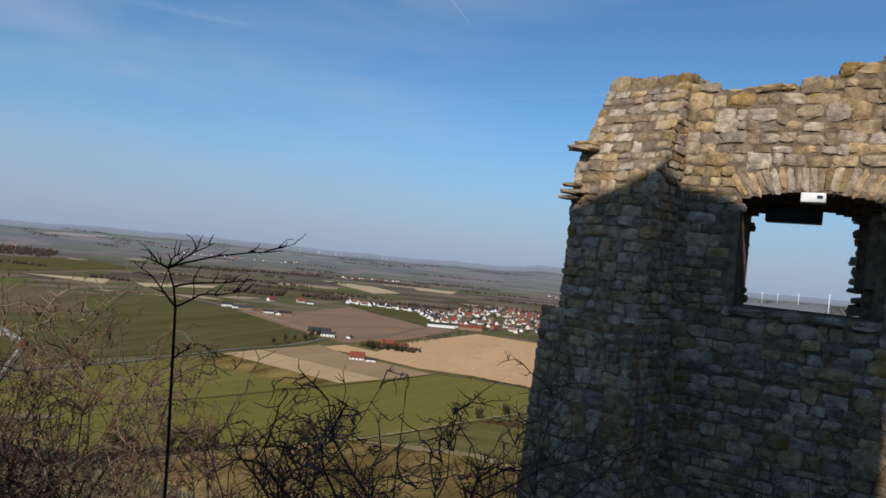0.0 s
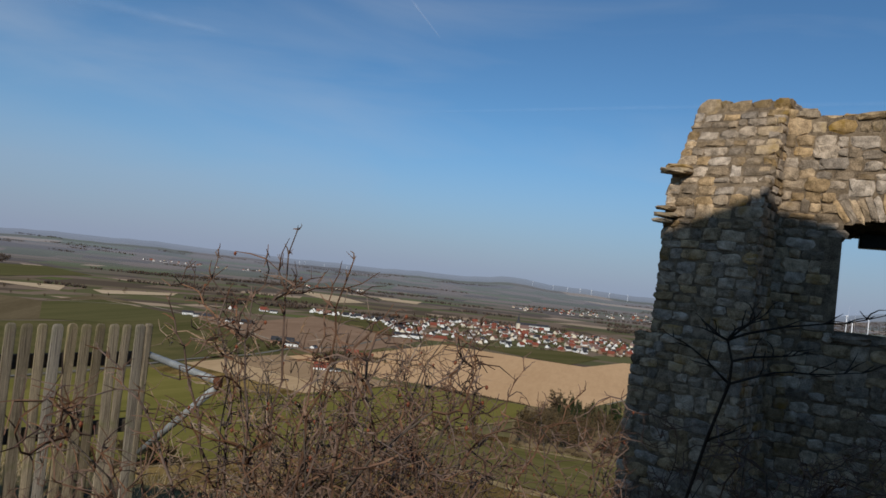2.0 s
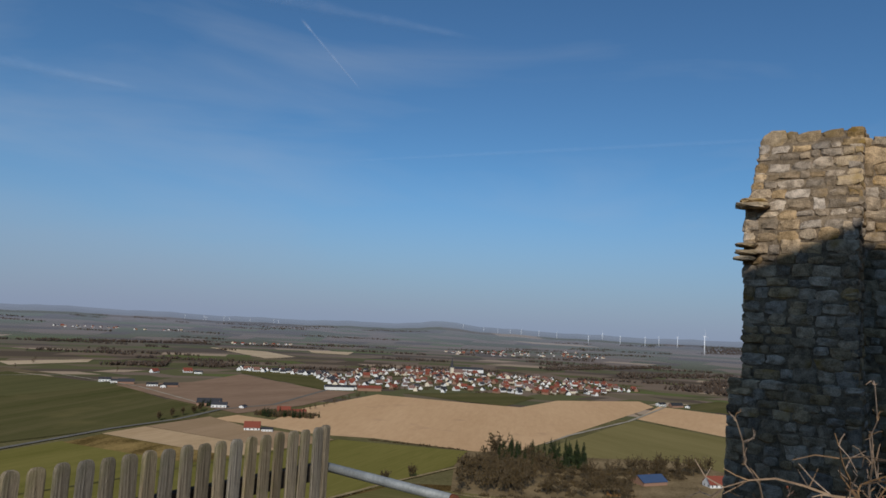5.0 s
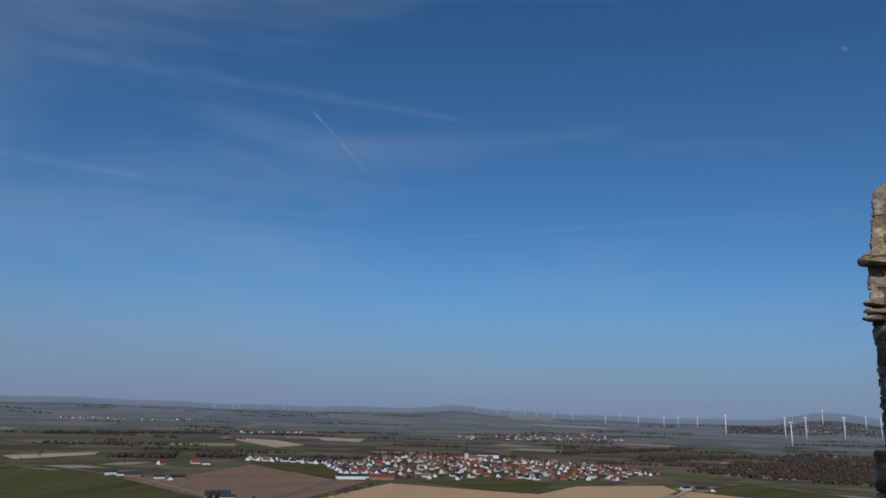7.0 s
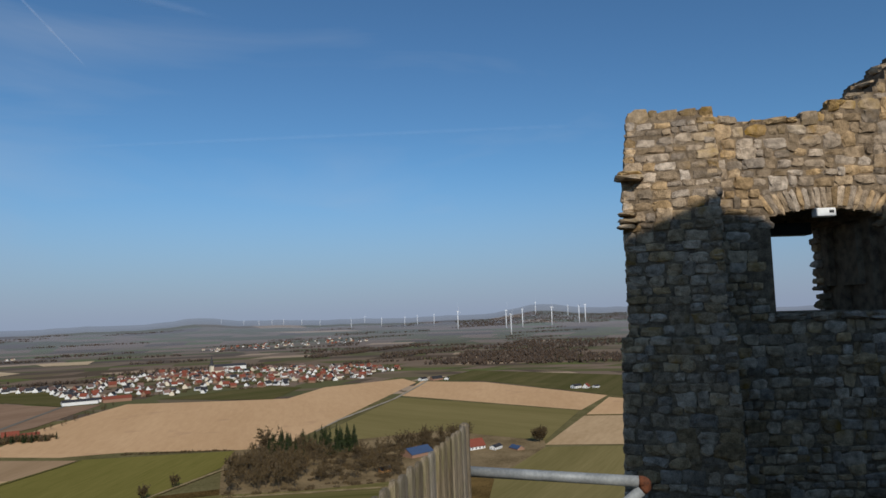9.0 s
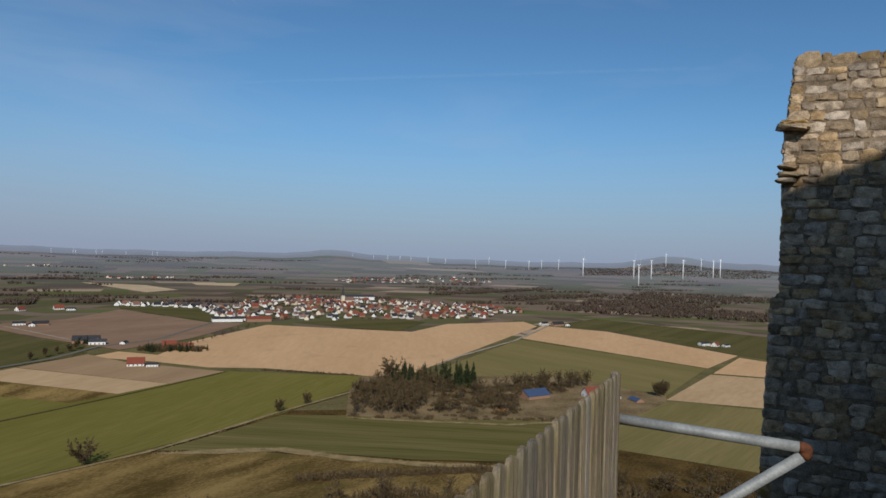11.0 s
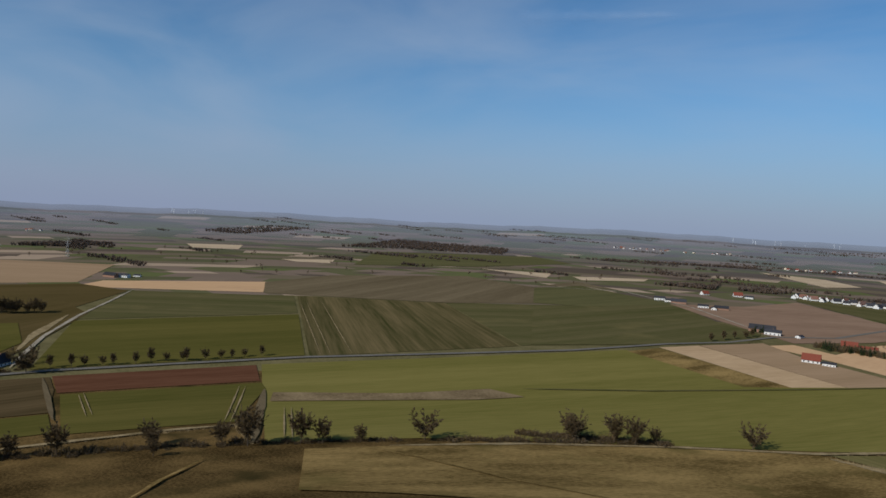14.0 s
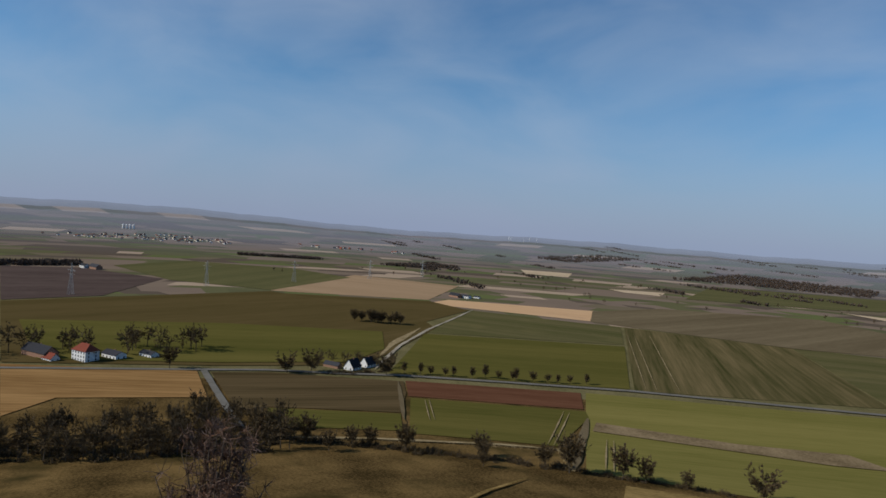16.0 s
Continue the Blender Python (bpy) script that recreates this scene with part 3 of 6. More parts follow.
# ---------------------------------------------------------------- trees of the plain
def spike(verts, faces, a, b, r):
    """A fine twig that tapers to a point."""
    d = (b - a).normalized()
    u = d.cross(Vector((0.31, 0.17, 0.93))).normalized() * r
    w = d.cross(u)
    k = len(verts)
    verts += [a + u, a - u * 0.5 + w * 0.87, a - u * 0.5 - w * 0.87, b]
    faces += [(k, k + 1, k + 3), (k + 1, k + 2, k + 3), (k + 2, k, k + 3)]


def bare_tree(seed, height, spread, trunk_share, name, label, twig_r=0.058, limbs=38, subs=10, fine=16):
    """A leafless tree: a tapered trunk, limbs that reach out to a rounded crown, and many fine twigs."""
    rg = random.Random(seed)
    tree = thing(name, label, "tree", pose(0, 0, -500))
    tv, tf, cv, cf = [], [], [], []
    trunk = wander(rg, Vector((0, 0, -0.8)), Vector((0, 0, 1)), height * (trunk_share + 0.32), 5, 0.05, 0)
    tube(tv, tf, trunk, [height * 0.020 * (1 - 0.13 * i) for i in range(6)], 5)
    mid = height * (0.5 + trunk_share * 0.5)
    wide, high = height * 0.40 * spread, height - mid
    for i in range(limbs):
        at = trunk[2 + i % 4].lerp(trunk[min(5, 3 + i % 4)], rg.random())
        a = i * 2.4 + rg.uniform(-0.4, 0.4)
        e = math.asin(rg.uniform(-0.75, 0.99))
        reach = rg.uniform(0.45, 0.95)
        goal = Vector((math.cos(a) * math.cos(e) * wide, math.sin(a) * math.cos(e) * wide, mid + math.sin(e) * high)) * 1.0
        goal = Vector((0, 0, mid)).lerp(goal, reach)
        way = goal - at
        limb = [at + way * u + Vector((0, 0, -height * 0.04 * math.sin(u * 3.14))) + Vector((rg.gauss(0, 1), rg.gauss(0, 1), rg.gauss(0, 1))) * height * 0.012 for u in (0, 0.3, 0.55, 0.8, 1.0)]
        tube(cv, cf, limb, [height * 0.0055 * (1 - 0.19 * k) for k in range(5)], 3)
        for j in range(subs):
            k = rg.choice((1, 2, 2, 3, 3, 4))
            out = (limb[k] - Vector((0, 0, mid * 0.8))).normalized()
            d = out * 0.7 + Vector((rg.gauss(0, 0.6), rg.gauss(0, 0.6), rg.uniform(-0.2, 0.7)))
            branch = wander(rg, limb[k], d, height * rg.uniform(0.07, 0.15), 2, 0.2, 0)
            tube(cv, cf, branch, [twig_r * 1.5, twig_r * 1.15, twig_r * 0.6], 3)
            for q in range(fine):
                b = branch[rg.choice((1, 1, 2))].lerp(branch[0], rg.random() * 0.6)
                d2 = out * 0.8 + Vector((rg.gauss(0, 0.5), rg.gauss(0, 0.5), rg.uniform(-0.1, 0.6)))
                spike(cv, cf, b, b + d2.normalized() * height * rg.uniform(0.035, 0.075), twig_r)
    part("trunk", raw_mesh("trunk", tv, tf, M_FAR_BARK), tree)
    part("crown", raw_mesh("crown", cv, cf, M_FAR_TWIG), tree)
    return tree


def shrub_clump(seed, size, name, label, mat, stems=190, fork=3, thick=1.0):
    """A low leafless shrub of many twigs that rise from the ground."""
    rg = random.Random(seed)
    clump = thing(name, label, "shrub", pose(0, 0, -500))
    v, f = [], []
    for i in range(stems):
        a, u = rg.uniform(0, 6.28), rg.random() ** 0.6
        base = Vector((math.cos(a) * u * size, math.sin(a) * u * size, -0.5))
        d = Vector((math.cos(a) * u * 0.7 + rg.gauss(0, 0.3), math.sin(a) * u * 0.7 + rg.gauss(0, 0.3), 1.0))
        w = wander(rg, base, d, size * rg.uniform(0.6, 1.5) * (1.15 - 0.5 * u), 2, 0.22, 0)
        tube(v, f, w, [0.11 * thick, 0.085 * thick, 0.04 * thick], 3)
        for q in range(fork):
            e = w[1].lerp(w[rg.choice((0, 2))], rg.random() * 0.8)
            spike(v, f, e, e + Vector((rg.gauss(0, 0.8), rg.gauss(0, 0.8), 0.6)).normalized() * size * rg.uniform(0.2, 0.45), 0.09 * thick)
    part("crown", raw_mesh("crown", v, f, mat), clump)
    return clump


def conifer(seed, height):
    rg = random.Random(seed)
    tree = thing("spruce", "dark green spruce at the edge of the wood", "tree", pose(0, 0, -500))
    tv, tf, cv, cf = [], [], [], []
    tube(tv, tf, [Vector((0, 0, -0.5)), Vector((0, 0, height * 0.5)), Vector((0, 0, height))], [0.25, 0.15, 0.03], 5)
    for i in range(190):
        u = rg.random() ** 0.8
        z = height * (0.08 + 0.92 * u)
        reach = height * 0.21 * (1 - u) + 0.4
        a = rg.uniform(0, 6.28)
        out = Vector((math.cos(a), math.sin(a), -0.25 + rg.gauss(0, 0.12)))
        side = Vector((-math.sin(a), math.cos(a), 0)) * reach * rg.uniform(0.22, 0.4)
        b = Vector((0, 0, z))
        tip = b + out * reach * rg.uniform(0.75, 1.15)
        mid = b.lerp(tip, 0.55)
        s = len(cv)
        cv += [b, mid + side, tip, mid - side, mid + Vector((0, 0, reach * 0.16))]
        cf += [(s, s + 1, s + 4), (s + 1, s + 2, s + 4), (s + 2, s + 3, s + 4), (s + 3, s, s + 4)]
    part("trunk", raw_mesh("trunk", tv, tf, M_FAR_BARK), tree)
    part("crown", raw_mesh("crown", cv, cf, M_CONIFER), tree)
    return tree


TREES = [bare_tree(11, 11, 1.15, 0.2, "tree", "leafless round-crowned tree beside the fields"), bare_tree(12, 11, 1.3, 0.16, "tree", "leafless spreading tree beside the fields"),
         bare_tree(13, 12, 0.62, 0.3, "tree", "slender leafless tree in a row by the road", limbs=30), bare_tree(14, 10, 1.1, 0.2, "tree", "leafless field tree with a ragged crown", limbs=32)]
TREES_LOW = [bare_tree(15, 11, 1.0, 0.2, "tree", "leafless tree at the wood's edge", 0.085, 15, 6, 6), bare_tree(16, 12, 0.65, 0.3, "tree", "slender leafless tree in the wood", 0.085, 15, 6, 6), bare_tree(17, 10, 1.1, 0.18, "tree", "leafless spreading tree among the scrub", 0.085, 15, 6, 6),
             bare_tree(18, 13, 0.42, 0.34, "tree", "thin upright leafless tree in the wood", 0.08, 14, 5, 6)]
SHRUBS_LOW = [shrub_clump(23, 2.2, "shrub", "bare brown shrub in a field hedge", M_HEDGE, 36, 5, 1.6), shrub_clump(24, 2.8, "shrub", "tangled leafless shrub on the slope", M_FAR_TWIG, 38, 5, 1.6)]
SPRUCES = [conifer(31, 14), conifer(32, 11)]


def plant(proto, x, y, size=1.0, group=""):
    ob = copy_thing(proto, pose(x, y, ground_z(x, y), 0, 0, rng.uniform(0, 360)) @ Matrix.Scale(size * rng.uniform(0.93, 1.07), 4))
    return tagged(ob, group=group)


def row(protos, a, b, count, size, group, jitter=1.5):
    for i in range(count):
        u = (i + rng.uniform(0.2, 0.8)) / count
        plant(rng.choice(protos), a[0] + (b[0] - a[0]) * u + rng.gauss(0, jitter), a[1] + (b[1] - a[1]) * u + rng.gauss(0, jitter), size * rng.uniform(0.8, 1.15), group)


def inside(x, y, poly):
    hit = False
    for (ax, ay), (bx, by) in zip(poly, poly[1:] + poly[:1]):
        if (ay > y) != (by > y) and x < (bx - ax) * (y - ay) / (by - ay) + ax:
            hit = not hit
    return hit


def spots(poly, count):
    xs, ys = [p[0] for p in poly], [p[1] for p in poly]
    got = []
    while len(got) < count:
        x, y = rng.uniform(min(xs), max(xs)), rng.uniform(min(ys), max(ys))
        if inside(x, y, poly):
            got.append((x, y))
    return got


def joined(name, label, category, placed):
    """Far repeats that nobody could count, as one object with the materials of their kinds."""
    verts, faces, mats, index = [], [], [], []
    for proto, m in placed:
        for ob in proto.children:
            me = ob.data
            mat = me.materials[0]
            if mat not in mats:
                mats.append(mat)
            base = len(verts)
            k = m @ ob.matrix_basis
            verts += [k @ v.co for v in me.vertices]
            for p in me.polygons:
                faces.append(tuple(base + i for i in p.vertices))
                index.append(mats.index(mat))
    me = raw_mesh(name, verts, faces, mats[0])
    for mat in mats[1:]:
        me.materials.append(mat)
    me.polygons.foreach_set("material_index", index)
    return tagged(new(name, me), label, category, kind="stuff")


def reeds(label, count, wide, tall, *line):
    """A ragged strip of tall bleached grass along a bank."""
    v, f = [], []
    for i in range(count):
        k = rng.randrange(len(line) - 1)
        (ax, ay), (bx, by) = line[k], line[k + 1]
        u = rng.random()
        x, y = ax + (bx - ax) * u + rng.gauss(0, wide), ay + (by - ay) * u + rng.gauss(0, wide)
        b = Vector((x, y, ground_z(x, y) + 0.1))
        spike(v, f, b, b + Vector((rng.gauss(0, 0.5), rng.gauss(0, 0.5), rng.uniform(0.6, 1.2) * tall)), 0.14)
    return tagged(new("tall_grass", raw_mesh("tall_grass", v, f, M_REED)), label, "grass", kind="stuff")


reeds("bleached tall grass on the bank below the crop", 3200, 2.0, 1.9, (-80, 424), (-10, 424), (28, 398), (68, 379), (125, 365))
reeds("bleached tall grass at the wood's edge", 1500, 1.3, 1.4, (36, 507), (89, 492), (150, 476), (205, 482))
reeds("bleached grass along the field track", 2600, 0.9, 0.9, (-240, 240), (-200, 302), (-145, 370), (-88, 428), (-16, 524))
reeds("bleached grass along the path below the hill", 1400, 1.2, 1.0, (-372, 60), (-350, 149), (-329, 210), (-289, 193))


def grove(label, placed, name="grove"):
    joined(name, label, "trees" if name == "grove" else "hedge", [(p, pose(x, y, ground_z(x, y), 0, 0, rng.uniform(0, 360)) @ Matrix.Scale(k, 4)) for p, x, y, k in placed])


def hedge(a, b, count, size, label, jitter=1.5):
    placed = []
    for i in range(count):
        u = (i + rng.uniform(0.2, 0.8)) / count
        placed.append((rng.choice(SHRUBS_LOW), a[0] + (b[0] - a[0]) * u + rng.gauss(0, jitter), a[1] + (b[1] - a[1]) * u + rng.gauss(0, jitter), size * rng.uniform(0.45, 1.35)))
    return grove(label, placed, "hedge")


for x, y, k, s in ((-116, 407, 1, 1.0), (88, 648, 1, 1.6), (-13, 528, 3, 0.8), (7.5, 553, 3, 0.75), (-192, 337, 1, 1.1), (-172, 348, 0, 1.0), (-162, 353, 0, 1.0), (-157, 368, 3, 0.7),
                   (-240, 266, 1, 1.15), (-187, 330, 0, 1.0), (-274, 211, 0, 1.05), (-268, 220, 3, 0.95), (-257, 236, 3, 0.65), (-287, 189, 0, 1.15), (-296, 180, 3, 0.85), (-322, 157, 3, 0.9),
                   (-569, 4, 3, 1.3), (-547, 91, 1, 1.25), (-550, 111, 1, 1.3), (-532, 169, 1, 1.3), (-359, 72, 0, 1.0), (-349, 94, 3, 0.8), (-348, 104, 3, 0.85), (-334, 119, 0, 1.0), (-313, 154, 3, 0.8),
                   (-37, 249, 1, 0.9), (-300, 148, 3, 0.6), (-340, 80, 3, 0.8)):
    plant(TREES[k], x, y, s * 1.5, "single trees in the fields")
row([TREES[2], TREES[3]], (-540, 182), (-483, 335), 15, 0.95, "trees along the road")
row([TREES[2], TREES[3]], (-268, 765), (-243, 860), 5, 1.0, "trees along the road")
row([TREES_LOW[2]], (-130, 880), (-60, 1120), 14, 0.7, "trees along the road", 2)
row([TREES_LOW[1], TREES_LOW[0]], (-630, -150), (-645, 40), 26, 2.0, "tall trees behind the farm", 12)
row([TREES[0], TREES[3]], (-824, 220), (-798, 262), 12, 1.45, "clump of trees", 4)
hedge((-216, 319), (-150, 370), 120, 1.0, "bare brown hedge along the field track")
hedge((-236, 272), (-150, 372), 75, 1.0, "dark bare hedge along the field track", 2)
hedge((0, 352), (122, 363), 150, 1.25, "bare scrub hedge on the slope", 1.2)
hedge((-35, 711), (62, 677), 46, 0.7, "thin bare hedge at the field's edge", 0.6)
hedge((-380, 50), (-290, 195), 80, 1.0, "bare brown hedge below the path", 3)
hedge((-290, 195), (-245, 255), 30, 0.8, "bare brown hedge below the path", 2)
row(SHRUBS_LOW, (36, 512), (205, 484), 44, 0.9, "scrub at the wood's edge", 4)
row(SHRUBS_LOW, (-90, 248), (10, 244), 26, 1.1, "scrub at the foot of the hill", 5)
hedge((20, 300), (140, 290), 110, 1.5, "bare scrub at the foot of the hill", 9)
row([TREES_LOW[0], TREES_LOW[2]], (20, 305), (140, 300), 14, 1.15, "scrub at the foot of the hill", 9)
hedge((120, 330), (260, 300), 70, 1.5, "bare scrub at the foot of the hill", 14)
row([TREES_LOW[0], TREES_LOW[2]], (140, 330), (250, 310), 14, 1.1, "scrub at the foot of the hill", 12)
COPSE = [(36, 514), (51, 600), (113, 640), (130, 600), (110, 560), (90, 505)]
for x, y in spots(COPSE, 70):
    plant(rng.choice((TREES_LOW[1], TREES_LOW[1], TREES_LOW[3])), x, y, rng.uniform(1.0, 1.55), "bare trees of the wood")
grove("dense bare trees inside the wood", [(rng.choice((TREES_LOW[1], TREES_LOW[3])), x, y, rng.uniform(0.9, 1.5)) for x, y in spots(COPSE, 110)])
for x, y in spots([(84, 596), (90, 655), (168, 640), (165, 604)], 64):
    plant(rng.choice(SPRUCES), x, y, rng.uniform(1.1, 1.75), "spruces of the wood")
for x, y in spots([(100, 520), (130, 600), (200, 620), (280, 625), (240, 580), (190, 570), (170, 500)], 210):
    plant(rng.choice(SHRUBS_LOW + [TREES_LOW[0]]), x, y, rng.uniform(0.9, 1.5), "scrub round the barn")
row([TREES_LOW[0], TREES_LOW[2], TREES_LOW[3]], (195, 598), (275, 620), 24, 1.5, "trees behind the barn", 5)
row([TREES[0]], (318, 560), (335, 572), 5, 1.1, "trees by the pale field", 3)
row(SPRUCES, (-176, 842), (-112, 838), 22, 0.75, "conifer hedge round the farm", 5)
row(SPRUCES, (-262, 905), (-250, 890), 5, 0.7, "conifer hedge round the farm", 4)
row(SHRUBS_LOW, (-541, 128), (-548, 178), 12, 1.2, "shrubs round the farmhouse", 3)
row([TREES_LOW[0], TREES_LOW[2]], (-590, 128), (-562, 184), 14, 1.0, "trees round the farmhouse", 6)


def far_wood(poly, count, tall):
    """A distant wood: many small ragged leafless crowns."""
    v, f = [], []
    for x, y in spots(poly, count):
        z = ground_z(x, y)
        h = tall * rng.uniform(0.6, 1.15)
        for i in range(7):
            a = rng.uniform(0, 6.28)
            tip = Vector((x + math.cos(a) * h * 0.4, y + math.sin(a) * h * 0.4, z + h * rng.uniform(0.55, 1.0)))
            b = Vector((x + rng.gauss(0, 1), y + rng.gauss(0, 1), z - 1))
            side = Vector((-math.sin(a), math.cos(a), 0)) * h * rng.uniform(0.12, 0.22)
            mid = b.lerp(tip, 0.62)
            s = len(v)
            v += [b, mid + side, tip, mid - side, mid + Vector((math.cos(a), math.sin(a), 0.2)) * h * 0.12]
            f += [(s, s + 1, s + 4), (s + 1, s + 2, s + 4), (s + 2, s + 3, s + 4), (s + 3, s, s + 4)]
    return tagged(new("far_wood", raw_mesh("far_wood", v, f, M_FAR_WOOD)), "brown leafless wood in the distance", "wood", kind="stuff")


far_wood([(-1826, 1564), (-2119, 2142), (-1598, 2249), (-1396, 1934), (-1667, 1744)], 1300, 13)
far_wood([(560, 1480), (650, 1560), (760, 1560), (900, 1480), (860, 1400), (690, 1360)], 330, 11)
far_wood([(700, 1600), (820, 1800), (1000, 1750), (1100, 1600), (960, 1480)], 420, 12)
far_wood([(740, 1330), (900, 1560), (1150, 1400), (1000, 1200)], 460, 11)
far_wood([(900, 1900), (1250, 2250), (1500, 2100), (1500, 1850), (1150, 1700)], 520, 12)
far_wood([(520, 1700), (600, 1900), (1000, 2060), (950, 1960)], 260, 11)
far_wood([(-620, 1407), (-528, 1497), (-538, 1600), (-493, 1429)], 160, 10)
far_wood([(-1890, 539), (-1979, 739), (-1956, 849), (-1834, 685)], 260, 11)
far_wood([(-470, 1480), (-430, 1560), (-370, 1540), (-400, 1470)], 120, 10)
far_wood([(-2700, 1500), (-3000, 2100), (-2800, 2200), (-2500, 1600)], 500, 13)
far_wood([(400, 1900), (900, 2300), (900, 2350), (380, 1960)], 350, 11)
far_wood([(-1100, 2100), (-700, 2400), (-700, 2440), (-1120, 2150)], 300, 11)
far_wood([(-1400, -330), (-1480, -160), (-1540, -170), (-1460, -340)], 320, 11)
far_wood([(-2050, 180), (-2000, 420), (-2040, 420), (-2090, 180)], 240, 10)
far_wood([(1500, 3350), (2300, 3000), (2700, 3300), (1700, 3900)], 2600, 9)
for k in range(120):
    a0, r0 = rng.uniform(-1.35, 0.65), rng.uniform(1500, 4300)
    w = rng.uniform(30, 160)
    c = (r0 * math.sin(a0), r0 * math.cos(a0))
    far_wood([(c[0] - w, c[1] - 12), (c[0] + w, c[1] - 16), (c[0] + w * 0.9, c[1] + 14), (c[0] - w * 0.8, c[1] + 18)], int(w * 0.5), 9)


# ---------------------------------------------------------------- houses
def house(name, label, wide, long, eaves, rise, wall_mat, roof_mat, windows=0, hip=0.0, group=""):
    """A gabled house: walls, a roof with thickness and overhang, a chimney, and windows where they show."""
    hs = thing(name, label, "house", pose(0, 0, -500), group)
    w, l = wide / 2, long / 2
    bm = bmesh.new()
    base = [bm.verts.new(p) for p in ((-l, -w, -1.5), (l, -w, -1.5), (l, w, -1.5), (-l, w, -1.5))]
    top = [bm.verts.new(p) for p in ((-l, -w, eaves), (l, -w, eaves), (l, w, eaves), (-l, w, eaves))]
    g = [bm.verts.new((-l + hip * l, 0, eaves + rise)), bm.verts.new((l - hip * l, 0, eaves + rise))]
    bm.faces.new(base[::-1])
    for a, b in ((0, 1), (2, 3)):
        bm.faces.new((base[a], base[b], top[b], top[a]))
    bm.faces.new((base[1], base[2], top[2], g[1], top[1]))
    bm.faces.new((base[3], base[0], top[0], g[0], top[3]))
    part("wall", mesh_of("wall", bm, wall_mat), hs)
    bm = bmesh.new()
    o, th = 0.5, 0.28
    ridge = [(-l - o + hip * (l + o), 0, eaves + rise + 0.15), (l + o - hip * (l + o), 0, eaves + rise + 0.15)]
    low = eaves - o * rise / w + 0.12
    ring = [(-l - o, -w - o, low), (l + o, -w - o, low), (l + o, w + o, low), (-l - o, w + o, low)]
    up = [bm.verts.new((x, y, z + th)) for x, y, z in ring + ridge]
    dn = [bm.verts.new((x, y, z)) for x, y, z in ring + ridge]
    for s, flip in ((up, False), (dn, True)):
        for q in ((0, 1, 5, 4), (2, 3, 4, 5)) + (((1, 2, 5), (3, 0, 4)) if hip else ()):
            vs = [s[i] for i in q]
            bm.faces.new(vs[::-1] if flip else vs)
    loop = [0, 1, 2, 3, 0] if hip else [0, 1, 5, 2, 3, 4, 0]
    for a, b in zip(loop, loop[1:]):
        if {a, b} in ({1, 5}, {5, 2}, {3, 4}, {4, 0}, {0, 1}, {2, 3}) or hip:
            bm.faces.new((dn[a], dn[b], up[b], up[a]))
    part("roof", mesh_of("roof", bm, roof_mat), hs)
    part("chimney", box_mesh("chimney", -0.35, 0.35, 0.3, 1.0, eaves + rise * 0.5, eaves + rise + 1.0, M_BRICK), hs)
    if windows:
        pane = box_mesh("window", -0.55, 0.55, -0.06, 0.06, -0.75, 0.75, M_PANE)
        storeys = max(1, int(eaves / 2.8))
        for st in range(storeys):
            for i in range(windows):
                x = -l + (i + 0.5) * long / windows
                for s in (-1, 1):
                    part("window", pane, hs, m=pose(x, s * (w + 0.03), 1.5 + st * 2.8))
            for i in range(2):
                for s in (-1, 1):
                    part("window", pane, hs, m=pose(s * (l + 0.03), (i - 0.5) * w, 1.5 + st * 2.8, 0, 0, 90))
    return hs


HOMES = [house("house", "white village house with a red tiled roof", 9, 11, 3.3, 4.4, M_WHITE, M_RED_TILE, group="houses of the village"),
         house("house", "white village house with a dark slate roof", 9, 12, 3.4, 4.2, M_WHITE, M_SLATE, group="houses of the village"),
         house("house", "white village house with a brown tiled roof", 8, 11, 3.2, 4.4, M_WHITE, M_BROWN_TILE, group="houses of the village"),
         house("house", "brick village house with a red tiled roof", 9, 13, 4.5, 4.6, M_BRICK, M_RED_TILE, group="houses of the village"),
         house("house", "cream village house with a brown tiled roof", 10, 13, 4.8, 4.4, M_CREAM, M_BROWN_TILE, group="houses of the village")]


def far_settlement(poly, count, kinds):
    joined("far_houses", "cluster of distant white and red-roofed houses", "houses",
           [(rng.choice(kinds), pose(x, y, ground_z(x, y), 0, 0, rng.choice((20, 110, 65)) + rng.gauss(0, 22)) @ Matrix.Scale(rng.uniform(0.65, 0.95), 4)) for x, y in spots(poly, count)])


def settle(poly, count, kinds, size=1.0):
    taken = []
    tries = 0
    while len(taken) < count and tries < count * 60:
        tries += 1
        x, y = spots(poly, 1)[0]
        if all((x - a) ** 2 + (y - b) ** 2 > 15.5 ** 2 for a, b in taken):
            taken.append((x, y))
            copy_thing(rng.choice(kinds), pose(x, y, ground_z(x, y), 0, 0, rng.choice((20, 110, 65)) + rng.gauss(0, 22)) @ Matrix.Scale(size * rng.uniform(0.85, 1.2), 4))


